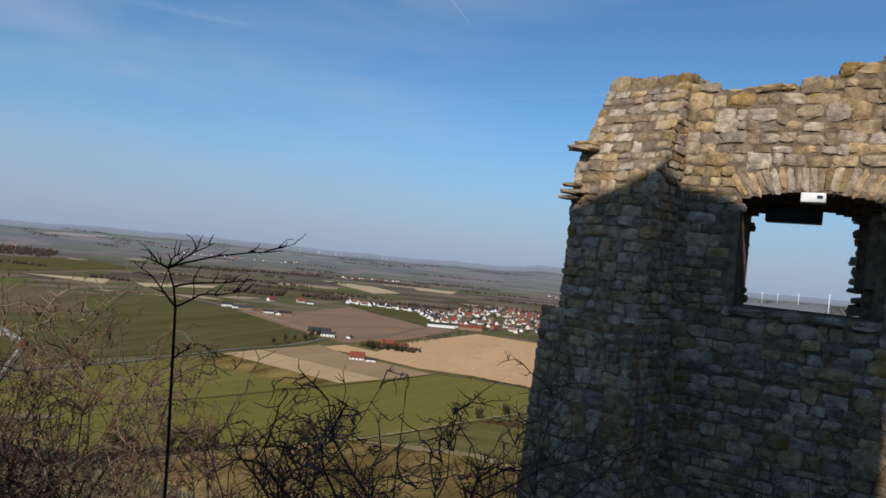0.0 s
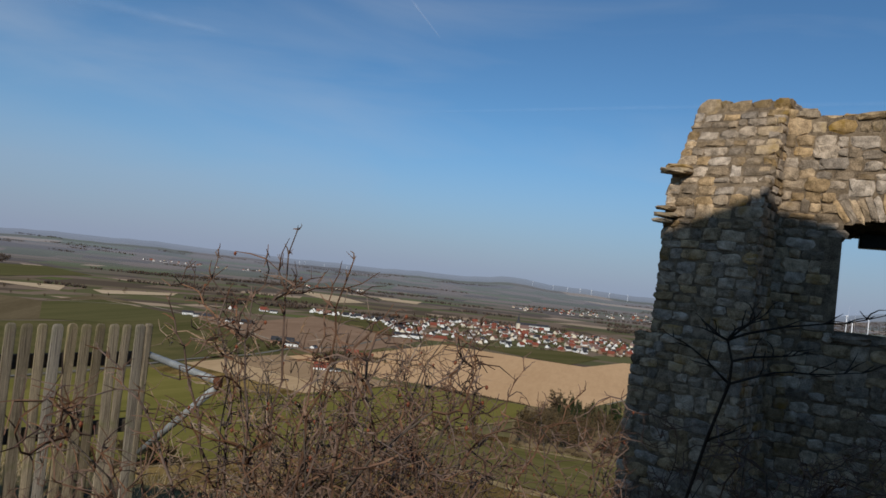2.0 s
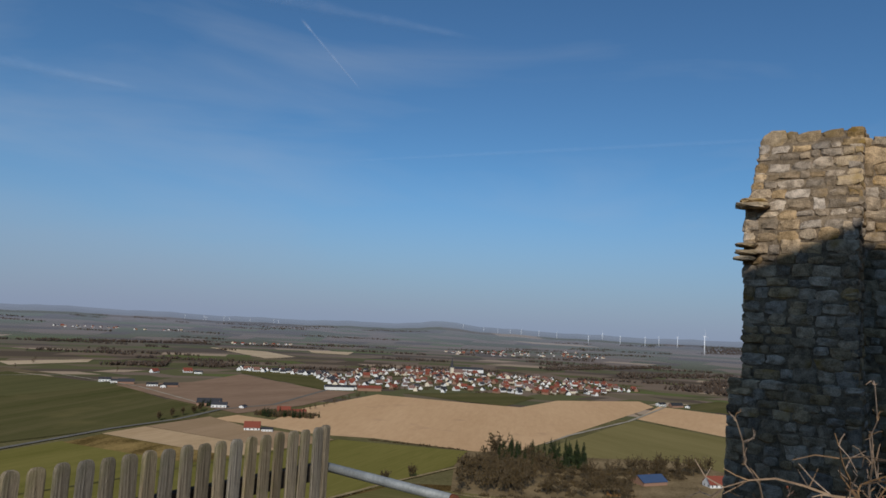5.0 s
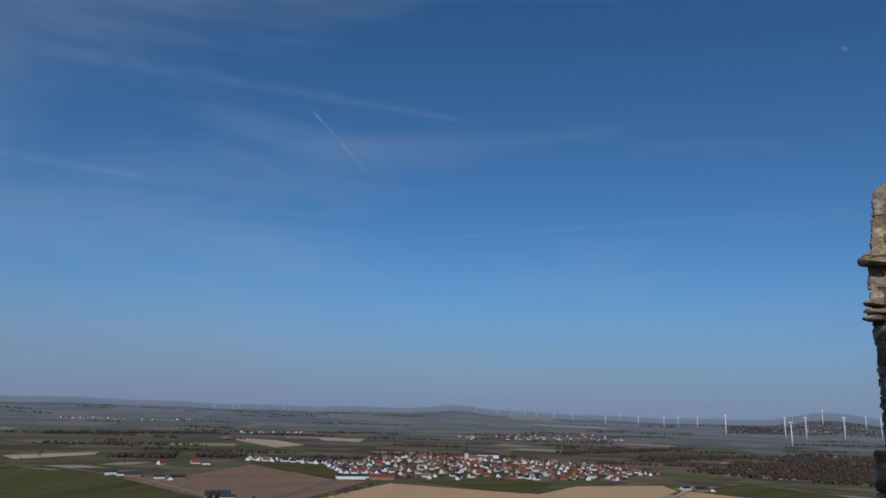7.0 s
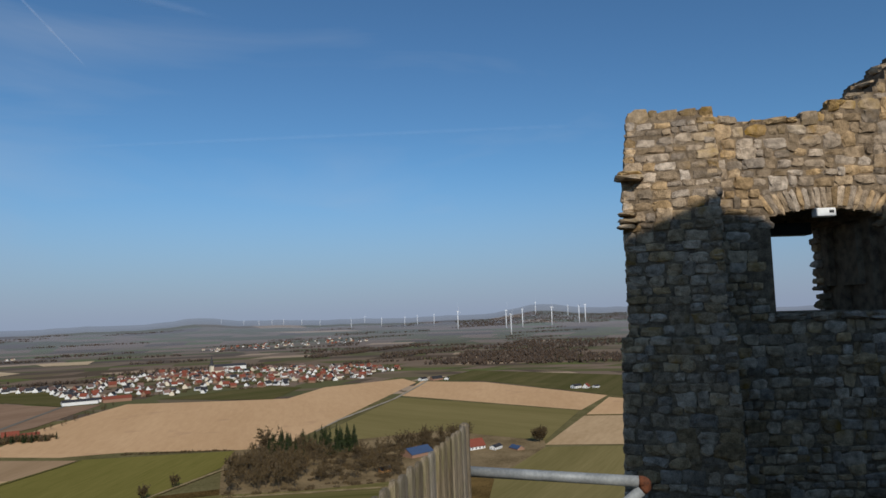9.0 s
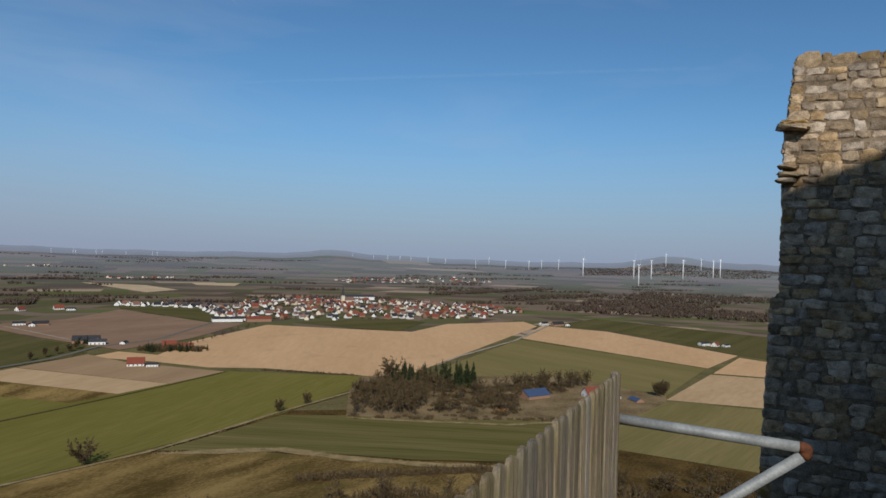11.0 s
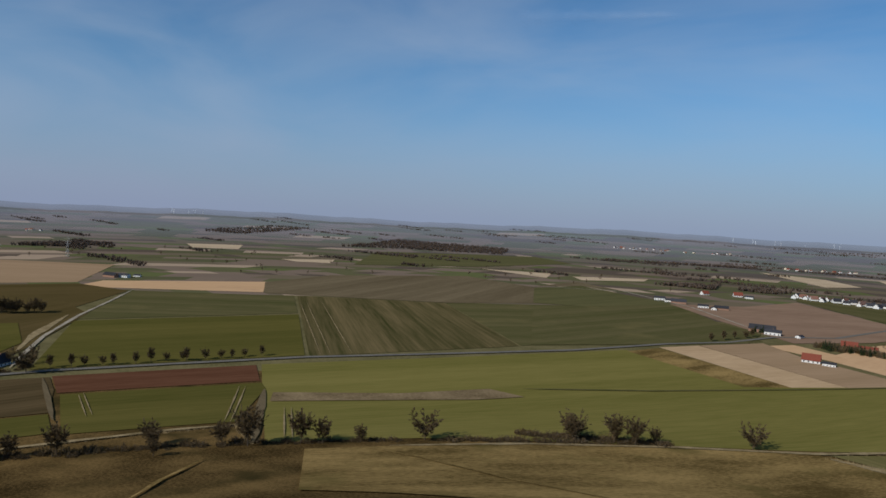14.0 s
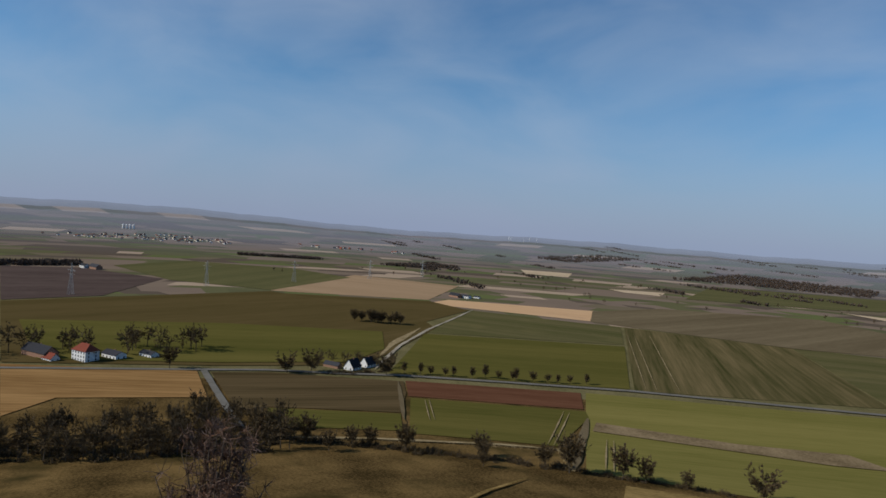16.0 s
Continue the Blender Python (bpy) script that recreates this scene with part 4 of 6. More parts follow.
grove("bare brown wood at the foot of the hill", [(rng.choice(TREES_LOW), x, y, rng.uniform(1.1, 1.7)) for x, y in spots([(-396, -130), (-405, -23), (-420, 35), (-390, 80), (-345, 62), (-340, 0), (-358, -130)], 165)])
grove("undergrowth of the bare wood", [(rng.choice(SHRUBS_LOW), x, y, rng.uniform(1.0, 1.7)) for x, y in spots([(-385, -130), (-390, -23), (-395, 60), (-345, 62), (-340, 0), (-355, -130)], 150)])
VILLAGE = [(-131, 1180), (-150, 1400), (-100, 1620), (26, 1720), (302, 1640), (490, 1470), (486, 1400), (354, 1262), (180, 1228), (16, 1192)]
settle(VILLAGE, 240, [HOMES[0], HOMES[1], HOMES[1], HOMES[2], HOMES[2], HOMES[3], HOMES[4]], 0.88)
far_settlement([(-100, 1450), (26, 1700), (302, 1630), (470, 1480), (300, 1400)], 90, HOMES)
settle([(-350, 1440), (-350, 1475), (-170, 1440), (-110, 1260), (-140, 1250), (-185, 1405)], 42, [HOMES[1], HOMES[1], HOMES[2]])
far_settlement([(132, 2700), (760, 3150), (804, 2750), (186, 2560)], 70, HOMES)
far_settlement([(-2700, -500), (-3060, -30), (-2800, 290), (-2650, 200), (-2640, -201)], 110, [HOMES[1], HOMES[2], HOMES[4]])
far_settlement([(-2900, 500), (-2700, 900), (-2600, 880), (-2800, 480)], 24, HOMES)
far_settlement([(-1500, 2900), (-1000, 3100), (-1000, 3180), (-1500, 3000)], 30, HOMES)
far_settlement([(-640, 2500), (-440, 2600), (-440, 2640), (-640, 2540)], 14, HOMES)
grove("bare garden trees among the village houses", [(rng.choice(TREES_LOW), x, y, 0.85) for x, y in spots(VILLAGE, 120)])


grove("scattered bare trees between the fields", [(rng.choice(TREES_LOW), x, y, rng.uniform(0.7, 1.1)) for x, y in spots([(-1250, 620), (-1400, 1000), (-900, 1500), (-420, 1400), (-640, 1110), (-1000, 1120), (-1010, 700)], 34) + spots([(-1500, 150), (-1900, 700), (-1500, 1300), (-1250, 1000), (-1400, 600)], 22)])


grove("dark garden shrubs among the village houses", [(rng.choice(SHRUBS_LOW), x, y, rng.uniform(1.2, 2.0)) for x, y in spots(VILLAGE, 200)])
grove("dense bare trees and shrubs round the farm", [(rng.choice(SHRUBS_LOW), x, y, rng.uniform(1.6, 2.6)) for x, y in spots([(-178, 838), (-168, 880), (-112, 862), (-112, 836)], 40)])


def stand(proto, x, y, turn, size=1.0):
    return copy_thing(proto, pose(x, y, ground_z(x, y), 0, 0, turn) @ Matrix.Scale(size, 4))


RED_FARM = house("farmhouse", "white farmhouse with a bright red tiled roof", 11, 16, 3.0, 5.4, M_WHITE, M_RED_TILE, 4)
GREY_BARN = house("barn", "long brick barn with a dark slate roof", 12, 30, 4.5, 5.0, M_BRICK, M_SLATE)
WHITE_BLOCK = house("farm_building", "low white farm building with a grey roof", 9, 16, 3.6, 2.2, M_WHITE, M_SLATE, 4)
BIG_WHITE = house("manor_house", "three-storey white house with a red hipped roof", 12, 17, 8.6, 4.6, M_WHITE, M_RED_TILE, 5, 0.45)
GABLED = house("farmhouse", "white-gabled farmhouse with a steep dark roof", 11, 14, 3.2, 7.2, M_WHITE, M_SLATE, 3)
BLUE_BARN = house("barn", "large barn with a blue metal roof", 16, 24, 3.0, 4.2, M_BRICK, M_BLUE_ROOF)
SHED = house("shed", "small orange timber shed with a dark roof", 6, 9, 2.6, 1.6, M_ORANGE_WOOD, M_SLATE)
HALL = house("hall", "long low commercial hall with a grey roof", 18, 48, 5.0, 2.5, M_WHITE, M_SLATE)
RED_HALL = house("hall", "long hall with a red roof", 16, 40, 5.0, 3.5, M_BRICK, M_RED_TILE)
stand(RED_FARM, -160, 741, 8), stand(WHITE_BLOCK, -143, 735, 5, 0.7)
stand(GREY_BARN, -252, 905, 10), stand(WHITE_BLOCK, -236, 893, 8, 1.15), stand(WHITE_BLOCK, -207, 897, 80, 0.7)
stand(RED_FARM, -150, 868, 10, 1.0), stand(RED_HALL, -135, 872, 12, 0.6)
stand(WHITE_BLOCK, -392, 1088, 20), stand(WHITE_BLOCK, -372, 1078, 110, 0.9), stand(GREY_BARN, -365, 1092, 20, 0.7)
stand(WHITE_BLOCK, -480, 1125, 20, 1.1), stand(WHITE_BLOCK, -456, 1112, 15), stand(GREY_BARN, -440, 1108, 20, 0.8)
stand(WHITE_BLOCK, -395, 1330, 10, 0.9), stand(RED_FARM, -420, 1345, 30), stand(RED_FARM, -470, 1310, 60, 0.9)
stand(BLUE_BARN, 204, 568, 20), stand(SHED, 160, 522, 15), stand(RED_FARM, 259, 567, 10, 1.0), stand(WHITE_BLOCK, 275, 556, 30, 0.7), stand(BLUE_BARN, 290, 545, 100, 0.5)
stand(HALL, -112, 1168, 12), stand(RED_HALL, -62, 1172, 12), stand(HALL, -95, 1185, 12, 0.8), stand(HALL, 150, 1700, 8, 1.6)
stand(WHITE_BLOCK, 433, 1150, 30), stand(GREY_BARN, 455, 1140, 20, 0.8), stand(WHITE_BLOCK, 475, 1140, 60, 0.8)
stand(WHITE_BLOCK, 585, 893, 15), stand(RED_FARM, 598, 885, 40, 0.8), stand(WHITE_BLOCK, 612, 880, 20, 0.7)
stand(BIG_WHITE, -601, -58, 40), stand(WHITE_BLOCK, -608, -38, 40, 1.1), stand(GREY_BARN, -618, -92, 40, 1.0), stand(RED_FARM, -602, -82, 40, 0.7), stand(WHITE_BLOCK, -612, -12, 40, 0.9)
stand(GABLED, -557, 147, -50, 0.85), stand(GABLED, -567, 163, -55, 0.8), stand(GREY_BARN, -566, 132, 40, 0.5)
stand(WHITE_BLOCK, -1109, 492, 30, 1.1), stand(GREY_BARN, -1120, 476, 20, 0.8), stand(WHITE_BLOCK, -1112, 515, 40, 0.7)
stand(WHITE_BLOCK, -1440, -150, 30, 1.3), stand(GREY_BARN, -1420, -130, 30)


def church(x, y):
    ch = thing("church", "village church with a tall slate spire", "church", pose(x, y, ground_z(x, y), 0, 0, 20))
    part("tower", box_mesh("tower", -3.5, 3.5, -3.5, 3.5, -1, 20, M_CREAM, 0.1), ch)
    v, f = [], []
    tube(v, f, [Vector((0, 0, 19.8)), Vector((0, 0, 24)), Vector((0, 0, 42))], [5.2, 3.2, 0.15], 8)
    part("spire", raw_mesh("spire", v, f, M_SLATE), ch)
    bm = bmesh.new()
    add_box(bm, 3, 26, -6, 6, -1, 9)
    part("nave", mesh_of("nave", bm, M_CREAM), ch)
    v = [(3, -6.6, 8.6), (26.5, -6.6, 8.6), (26.5, 6.6, 8.6), (3, 6.6, 8.6), (3, 0, 16), (26.5, 0, 16)]
    part("roof", raw_mesh("roof", v, [(0, 1, 5, 4), (2, 3, 4, 5), (1, 2, 5), (3, 0, 4), (3, 2, 1, 0)], M_BROWN_TILE), ch)


church(103, 1560)


def wind_turbine(x, y, hub, turn, spin):
    """A tapered tower, a nacelle and three slim blades at rest."""
    wt = thing("wind_turbine", "white three-bladed wind turbine on the plain", "wind turbine", pose(x, y, ground_z(x, y) - 1, 0, 0, turn), "wind turbines")
    v, f = [], []
    tube(v, f, [Vector((0, 0, 0)), Vector((0, 0, hub * 0.5)), Vector((0, 0, hub))], [hub * 0.026, hub * 0.021, hub * 0.015], 10)
    part("tower", raw_mesh("tower", v, f, M_TURBINE, True), wt)
    part("nacelle", box_mesh("nacelle", -hub * 0.018, hub * 0.018, -hub * 0.04, hub * 0.06, hub - hub * 0.016, hub + hub * 0.022, M_TURBINE, hub * 0.006), wt)
    v, f = [], []
    tube(v, f, [Vector((0, -hub * 0.04, hub)), Vector((0, -hub * 0.06, hub)), Vector((0, -hub * 0.075, hub))], [hub * 0.017, hub * 0.015, hub * 0.004], 8)
    part("hub", raw_mesh("hub", v, f, M_TURBINE), wt)
    v, f = [], []
    n = 7
    for i in range(n):
        u = i / (n - 1)
        w = hub * (0.012 + 0.014 * math.sin(min(1, u * 4) * math.pi / 2)) * (1 - 0.85 * u)
        for sx, sy in ((-0.4, 0), (0, -0.12), (0.6, 0), (0, 0.12)):
            v.append((sx * w, sy * w, hub * 0.52 * u))
    for i in range(n - 1):
        for k in range(4):
            f.append((i * 4 + k, i * 4 + (k + 1) % 4, i * 4 + 4 + (k + 1) % 4, i * 4 + 4 + k))
    blade = raw_mesh("blade", v, f, M_TURBINE)
    for k in range(3):
        part("blade", blade, wt, m=pose(0, -hub * 0.06, hub) @ pose(0, 0, 0, 0, spin + 120 * k, 0))


for x, y, hub in ((1407, 2616, 92), (1620, 3061, 92), (1698, 3032, 95), (2062, 3520, 75), (1871, 3033, 98), (2190, 3370, 68), (1420, 3212, 92), (1476, 3680, 62), (1400, 3755, 55), (1306, 3710, 55), (1189, 3781, 50), (1004, 3763, 45),
                  (2050, 3050, 95), (2110, 3080, 95), (1180, 4100, 45), (900, 4100, 40), (800, 4150, 36), (700, 4200, 34), (560, 4250, 30), (640, 4260, 32), (480, 4330, 28), (350, 4350, 26)):
    wind_turbine(x, y, hub, rng.uniform(44, 72), rng.uniform(0, 120))
for i in range(14):
    a = math.radians(rng.choice((-60, -14)) + rng.uniform(-4, 4))
    wind_turbine(4250 * math.sin(a), 4250 * math.cos(a), rng.uniform(20, 30), rng.uniform(44, 72), rng.uniform(0, 120))


def pylon(x, y):
    """A lattice pylon: four legs, bracing and three cross-arms."""
    py = thing("pylon", "grey lattice power pylon in the fields", "pylon", pose(x, y, ground_z(x, y), 0, 0, 35), "pylons")
    h, legs = 42, []
    for sx, sy in ((-1, -1), (1, -1), (1, 1), (-1, 1)):
        v, f = [], []
        tube(v, f, [Vector((3.2 * sx, 3.2 * sy, -0.5)), Vector((1.0 * sx, 1.0 * sy, h * 0.62)), Vector((0.3 * sx, 0.3 * sy, h))], [0.2, 0.16, 0.12], 4)
        part("leg", raw_mesh("leg", v, f, M_LATTICE), py)
    v, f = [], []
    for i in range(9):
        z0, z1 = h * i / 10, h * (i + 1) / 10
        w0, w1 = 3.2 - 0.32 * i, 3.2 - 0.32 * (i + 1)
        for sx, sy, tx, ty in ((-1, -1, 1, -1), (1, -1, 1, 1), (1, 1, -1, 1), (-1, 1, -1, -1)):
            tube(v, f, [Vector((w0 * sx, w0 * sy, z0)), Vector((w1 * tx, w1 * ty, z1))], [0.09, 0.09], 3)
            tube(v, f, [Vector((w0 * tx, w0 * ty, z0)), Vector((w1 * sx, w1 * sy, z1))], [0.09, 0.09], 3)
    part("bracing", raw_mesh("bracing", v, f, M_LATTICE), py)
    for z, w in ((h * 0.66, 8), (h * 0.78, 10), (h * 0.9, 6.5)):
        v, f = [], []
        for s in (-1, 1):
            tube(v, f, [Vector((0, 0, z + 1.2)), Vector((s * w, 0, z))], [0.14, 0.08], 4)
            tube(v, f, [Vector((0, 0, z - 0.4)), Vector((s * w, 0, z))], [0.14, 0.08], 4)
        part("cross_arm", raw_mesh("cross_arm", v, f, M_LATTICE), py)


for x, y in ((-1019, -121), (-1185, 56), (-1293, 217), (-1420, 400), (-1530, 560)):
    pylon(x, y)


def silo(x, y, h):
    v, f = [], []
    tube(v, f, [Vector((0, 0, -1)), Vector((0, 0, h)), Vector((0, 0, h + 2))], [5, 5, 1.5], 16)
    s = thing("silo", "tall white grain silo beyond the village", "silo", pose(x, y, ground_z(x, y)), "silos")
    part("body", raw_mesh("body", v, f, M_WHITE), s)


for i in range(4):
    silo(-3330 + 3 * i, -205 + 14 * i, 19)


def car(x, y, turn, paint):
    c = thing("car", "silver parked car under the trees", "car", pose(x, y, ground_z(x, y) + 0.05, 0, 0, turn), "parked cars")
    bm = bmesh.new()
    add_box(bm, -2.1, 2.1, -0.85, 0.85, 0.35, 0.95)
    bmesh.ops.bevel(bm, geom=list(bm.edges), offset=0.14, segments=2, affect="EDGES")
    part("body", mesh_of("body", bm, paint), c)
    bm = bmesh.new()
    for q in add_box(bm, -1.3, 1.1, -0.75, 0.75, 0.93, 1.48):
        if q.co.z > 1.2:
            q.co.x *= 0.68
            q.co.y *= 0.86
    part("cabin", mesh_of("cabin", bm, M_PANE), c)
    v, f = [], []
    tube(v, f, [Vector((0, -0.11, 0)), Vector((0, 0.11, 0))], [0.33, 0.33], 12)
    tyre = raw_mesh("tyre", v, f, M_TYRE)
    for wx in (-1.3, 1.3):
        for wy in (-0.8, 0.8):
            part("wheel", tyre, c, m=pose(wx, wy, 0.33))


for i, (x, y) in enumerate(((-377, -8), (-375, 2), (-374, 9), (-373, 17), (-372, 23))):
    car(x, y, 70 + 8 * i, M_CAR)


# ---------------------------------------------------------------- things in the sky
def sky_point(az, el, r=4300):
    """A point far off, by bearing (degrees to the right of +y) and height above the horizon."""
    a, e = radians(az), radians(el)
    return Vector((r * math.sin(a) * math.cos(e), r * math.cos(a) * math.cos(e), r * math.sin(e)))


def thin_white(name, strength, soft=True):
    """Thin white stuff that lets most of the sky through; it fades out to its edges and ends."""
    m = bpy.data.materials.new(name)
    m.use_nodes = True
    n, l = m.node_tree.nodes, m.node_tree.links
    n.clear()
    out, mix, tr, df = n.new("ShaderNodeOutputMaterial"), n.new("ShaderNodeMixShader"), n.new("ShaderNodeBsdfTransparent"), n.new("ShaderNodeBsdfDiffuse")
    df.inputs[0].default_value = (0.9, 0.92, 0.95, 1)
    ns = n.new("ShaderNodeTexNoise")
    ns.inputs["Scale"].default_value, ns.inputs["Detail"].default_value = 0.012, 5
    tc = n.new("ShaderNodeTexCoord")
    l.new(tc.outputs["Object"], ns.inputs["Vector"])
    r = n.new("ShaderNodeMapRange")
    r.inputs[1].default_value, r.inputs[2].default_value, r.inputs[3].default_value, r.inputs[4].default_value = 0.25, 0.7, 0.25 * strength, strength
    l.new(ns.outputs[0], r.inputs[0])
    fac = r.outputs[0]
    if soft:
        sp = n.new("ShaderNodeSeparateXYZ")
        l.new(tc.outputs["UV"], sp.inputs[0])
        for k, edge in ((0, 0.12), (1, 0.5)):
            pp = n.new("ShaderNodeMath")
            pp.operation = "PINGPONG"
            pp.inputs[1].default_value = 0.5
            l.new(sp.outputs[k], pp.inputs[0])
            mr = n.new("ShaderNodeMapRange")
            mr.interpolation_type = "SMOOTHSTEP"
            mr.inputs[2].default_value = edge
            l.new(pp.outputs[0], mr.inputs[0])
            mu = n.new("ShaderNodeMath")
            mu.operation = "MULTIPLY"
            l.new(fac, mu.inputs[0])
            l.new(mr.outputs[0], mu.inputs[1])
            fac = mu.outputs[0]
    l.new(fac, mix.inputs[0])
    l.new(tr.outputs[0], mix.inputs[1])
    l.new(df.outputs[0], mix.inputs[2])
    l.new(mix.outputs[0], out.inputs[0])
    return m


def contrail(label, a, b, w0, w1, mat):
    """A thin curved veil of ice cloud between two bearings."""
    pa, pb = sky_point(*a), sky_point(*b)
    n = 24
    verts, faces, uv = [], [], []
    side = (pb - pa).cross(pa).normalized()
    for i in range(n + 1):
        u = i / n
        p = pa.lerp(pb, u)
        w = (w0 + (w1 - w0) * u) * (1.0 + 0.5 * noise.noise((i * 0.5, w0, 0)))
        for j, k in enumerate((-1.0, -0.45, 0.0, 0.45, 1.0)):
            verts.append(p + side * w * k + p.normalized() * w * (k * k))
            uv.append((u, k * 0.5 + 0.5))
    for i in range(n):
        for k in range(4):
            q = i * 5 + k
            faces.append((q, q + 1, q + 6, q + 5))
    me = raw_mesh("contrail", verts, faces, mat, True)
    layer = me.uv_layers.new(name="across")
    for loop in me.loops:
        layer.data[loop.index].uv = uv[loop.vertex_index]
    ob = tagged(new("contrail", me), label, "cloud", kind="structure")
    ob.visible_shadow = False


M_TRAIL = thin_white("contrail_ice", 0.16)
M_TRAIL_OLD = thin_white("old_contrail_ice", 0.055)
M_TRAIL_FAINT = thin_white("faint_contrail_ice", 0.03)
contrail("short fresh white contrail in the blue sky", (-5.2, 18.6), (-10.9, 23.7), 6, 15, M_TRAIL)
contrail("long faded contrail across the sky", (5.5, 23.1), (-34.5, 23.6), 30, 110, M_TRAIL_OLD)
contrail("long faded contrail across the sky", (-22.4, 16.3), (-36, 16.2), 24, 70, M_TRAIL_OLD)
contrail("thin straight contrail low in the sky", (-7.5, 12.6), (36, 14.7), 16, 24, M_TRAIL_FAINT)


def day_moon():
    """The pale half moon of the afternoon: its lit half only."""
    c = sky_point(34.1, 26.1, 4200)
    v, f = [], []
    n, r = 14, 17.0
    for i in range(n + 1):
        a = math.pi * i / n
        for j in range(n + 1):
            b = -0.25 * math.pi + 1.0 * math.pi * j / n
            v.append((r * math.sin(a) * math.cos(b), -r * math.sin(a) * abs(math.sin(b)) * 0.9, r * math.cos(a)))
    for i in range(n):
        for j in range(n):
            k = i * (n + 1) + j
            f.append((k, k + 1, k + n + 2, k + n + 1))
    ob = tagged(new("moon", raw_mesh("moon", v, f, thin_white("pale_moon", 0.09, False), True)), "pale daytime moon high in the blue sky", "moon", kind="structure")
    ob.matrix_basis = pose(c.x, c.y, c.z, 0, 20, -34)
    ob.visible_shadow = False


day_moon()


# ---------------------------------------------------------------- the ruin
rs = random.Random(77)


def stone_mesh(seed):
    """A roughly squared stone one unit wide, deep and high: worn edges, an uneven front."""
    rg = random.Random(seed)
    v = []
    for y, s in ((0.5, 0.98), (-0.30, 1.0), (-0.47, 0.78)):
        for cx, cz in ((-0.90, -0.84), (0.05, -1.03), (0.90, -0.84), (1.04, 0), (0.90, 0.84), (-0.05, 1.03), (-0.90, 0.84), (-1.04, 0)):
            j = 0.12
            v.append((0.5 * s * cx + rg.uniform(-j, j) * 0.7, y + rg.uniform(-0.06, 0.06), 0.5 * s * cz + rg.uniform(-j, j)))
    v.append((rg.uniform(-0.1, 0.1), -0.54 + rg.uniform(-0.05, 0.04), rg.uniform(-0.1, 0.1)))
    f = []
    for a in (0, 8):
        for k in range(8):
            q = (k + 1) % 8
            f.append((a + k, a + q, a + 8 + q, a + 8 + k))
    f += [(16 + k, 16 + (k + 1) % 8, 24) for k in range(8)]
    return v, f


STONES = [stone_mesh(s) for s in range(14)]
STONE_DATA = [raw_mesh("stone", v, f, M_STONE) for v, f in STONES]
CAP_DATA = [raw_mesh("stone", v, f, M_CAP) for v, f in STONES]


def lay(wall, face, spans, keep, z0, z1, limit, course=(0.09, 0.2), width=(0.14, 0.46), cap=lambda a, z: False):
    """Courses of stones on a wall's face. face(a, z): the pose on the face; spans(z): from and to along it; keep(a, z): is there wall?
    The first stones from the top are single pieces, the rest is joined."""
    rows, z = [], z1
    while z > z0:
        h = rs.uniform(*course)
        a, b = spans(z - h / 2)
        rows.append((z - h / 2, h, a, b))
        z -= h
    made, v, f = 0, [], []
    for zc, h, a, b in rows:
        while a < b - 0.05:
            w = min(rs.uniform(*width) * (0.6 + 2.2 * h), b - a)
            if b - a - w < 0.1:
                w = b - a
            ac = a + w / 2
            hh = h * (rs.uniform(0.76, 1.08) if rs.random() < 0.8 else rs.uniform(1.1, 1.55))
            if keep(ac, zc, w, h):
                proud = rs.uniform(-0.012, 0.022)
                depth = 0.16
                m = face(ac, zc) @ pose(0, 0.064 - proud, rs.uniform(-0.02, 0.02), rs.uniform(-3, 3), rs.uniform(-4, 4), rs.uniform(-3, 3)) @ Matrix.Diagonal((w * rs.uniform(0.88, 1.08), depth, hh, 1))
                k = rs.randrange(len(STONES))
                if made < limit:
                    part("stone", (CAP_DATA if cap(ac, zc) else STONE_DATA)[k], wall, m=m)
                else:
                    s = len(v)
                    v += [m @ Vector(q) for q in STONES[k][0]]
                    f += [tuple(i + s for i in q) for q in STONES[k][1]]
                made += 1
            a += w
    if v:
        tagged(part("lower_stones", raw_mesh("lower_stones", v, f, M_STONE), wall), kind="stuff")


# buttress: its face leans back above, and steps out below
BO, BU, BN = Vector((3.79, 11.47)), Vector((0.77, -0.64)), Vector((-0.64, -0.77))
B_TURN = math.degrees(math.atan2(BU.y, BU.x))


def b_out(z):
    if z > 5.3:
        return 0.0
    if z > 3.7:
        return 0.68 * (5.3 - z) / 1.6
    if z > 1.27:
        return 0.68 + 0.10 * (3.7 - z) / 2.43
    return 1.10 + 0.03 * (1.27 - z)


def b_span(z):
    if z > 3.7:
        return (-0.16 * (5.45 - z) / 1.7, 1.50)
    if z > 1.27:
        return (-0.14, 1.47)
    return (-0.25 - 0.03 * (1.27 - z), 1.53)


def b_face(a, z):
    p = BO + BU * a + BN * b_out(z)
    lean = -22 if 3.7 < z < 5.3 else 0
    return pose(p.x, p.y, z, 0, 0, B_TURN) @ pose(0, 0, 0, lean)


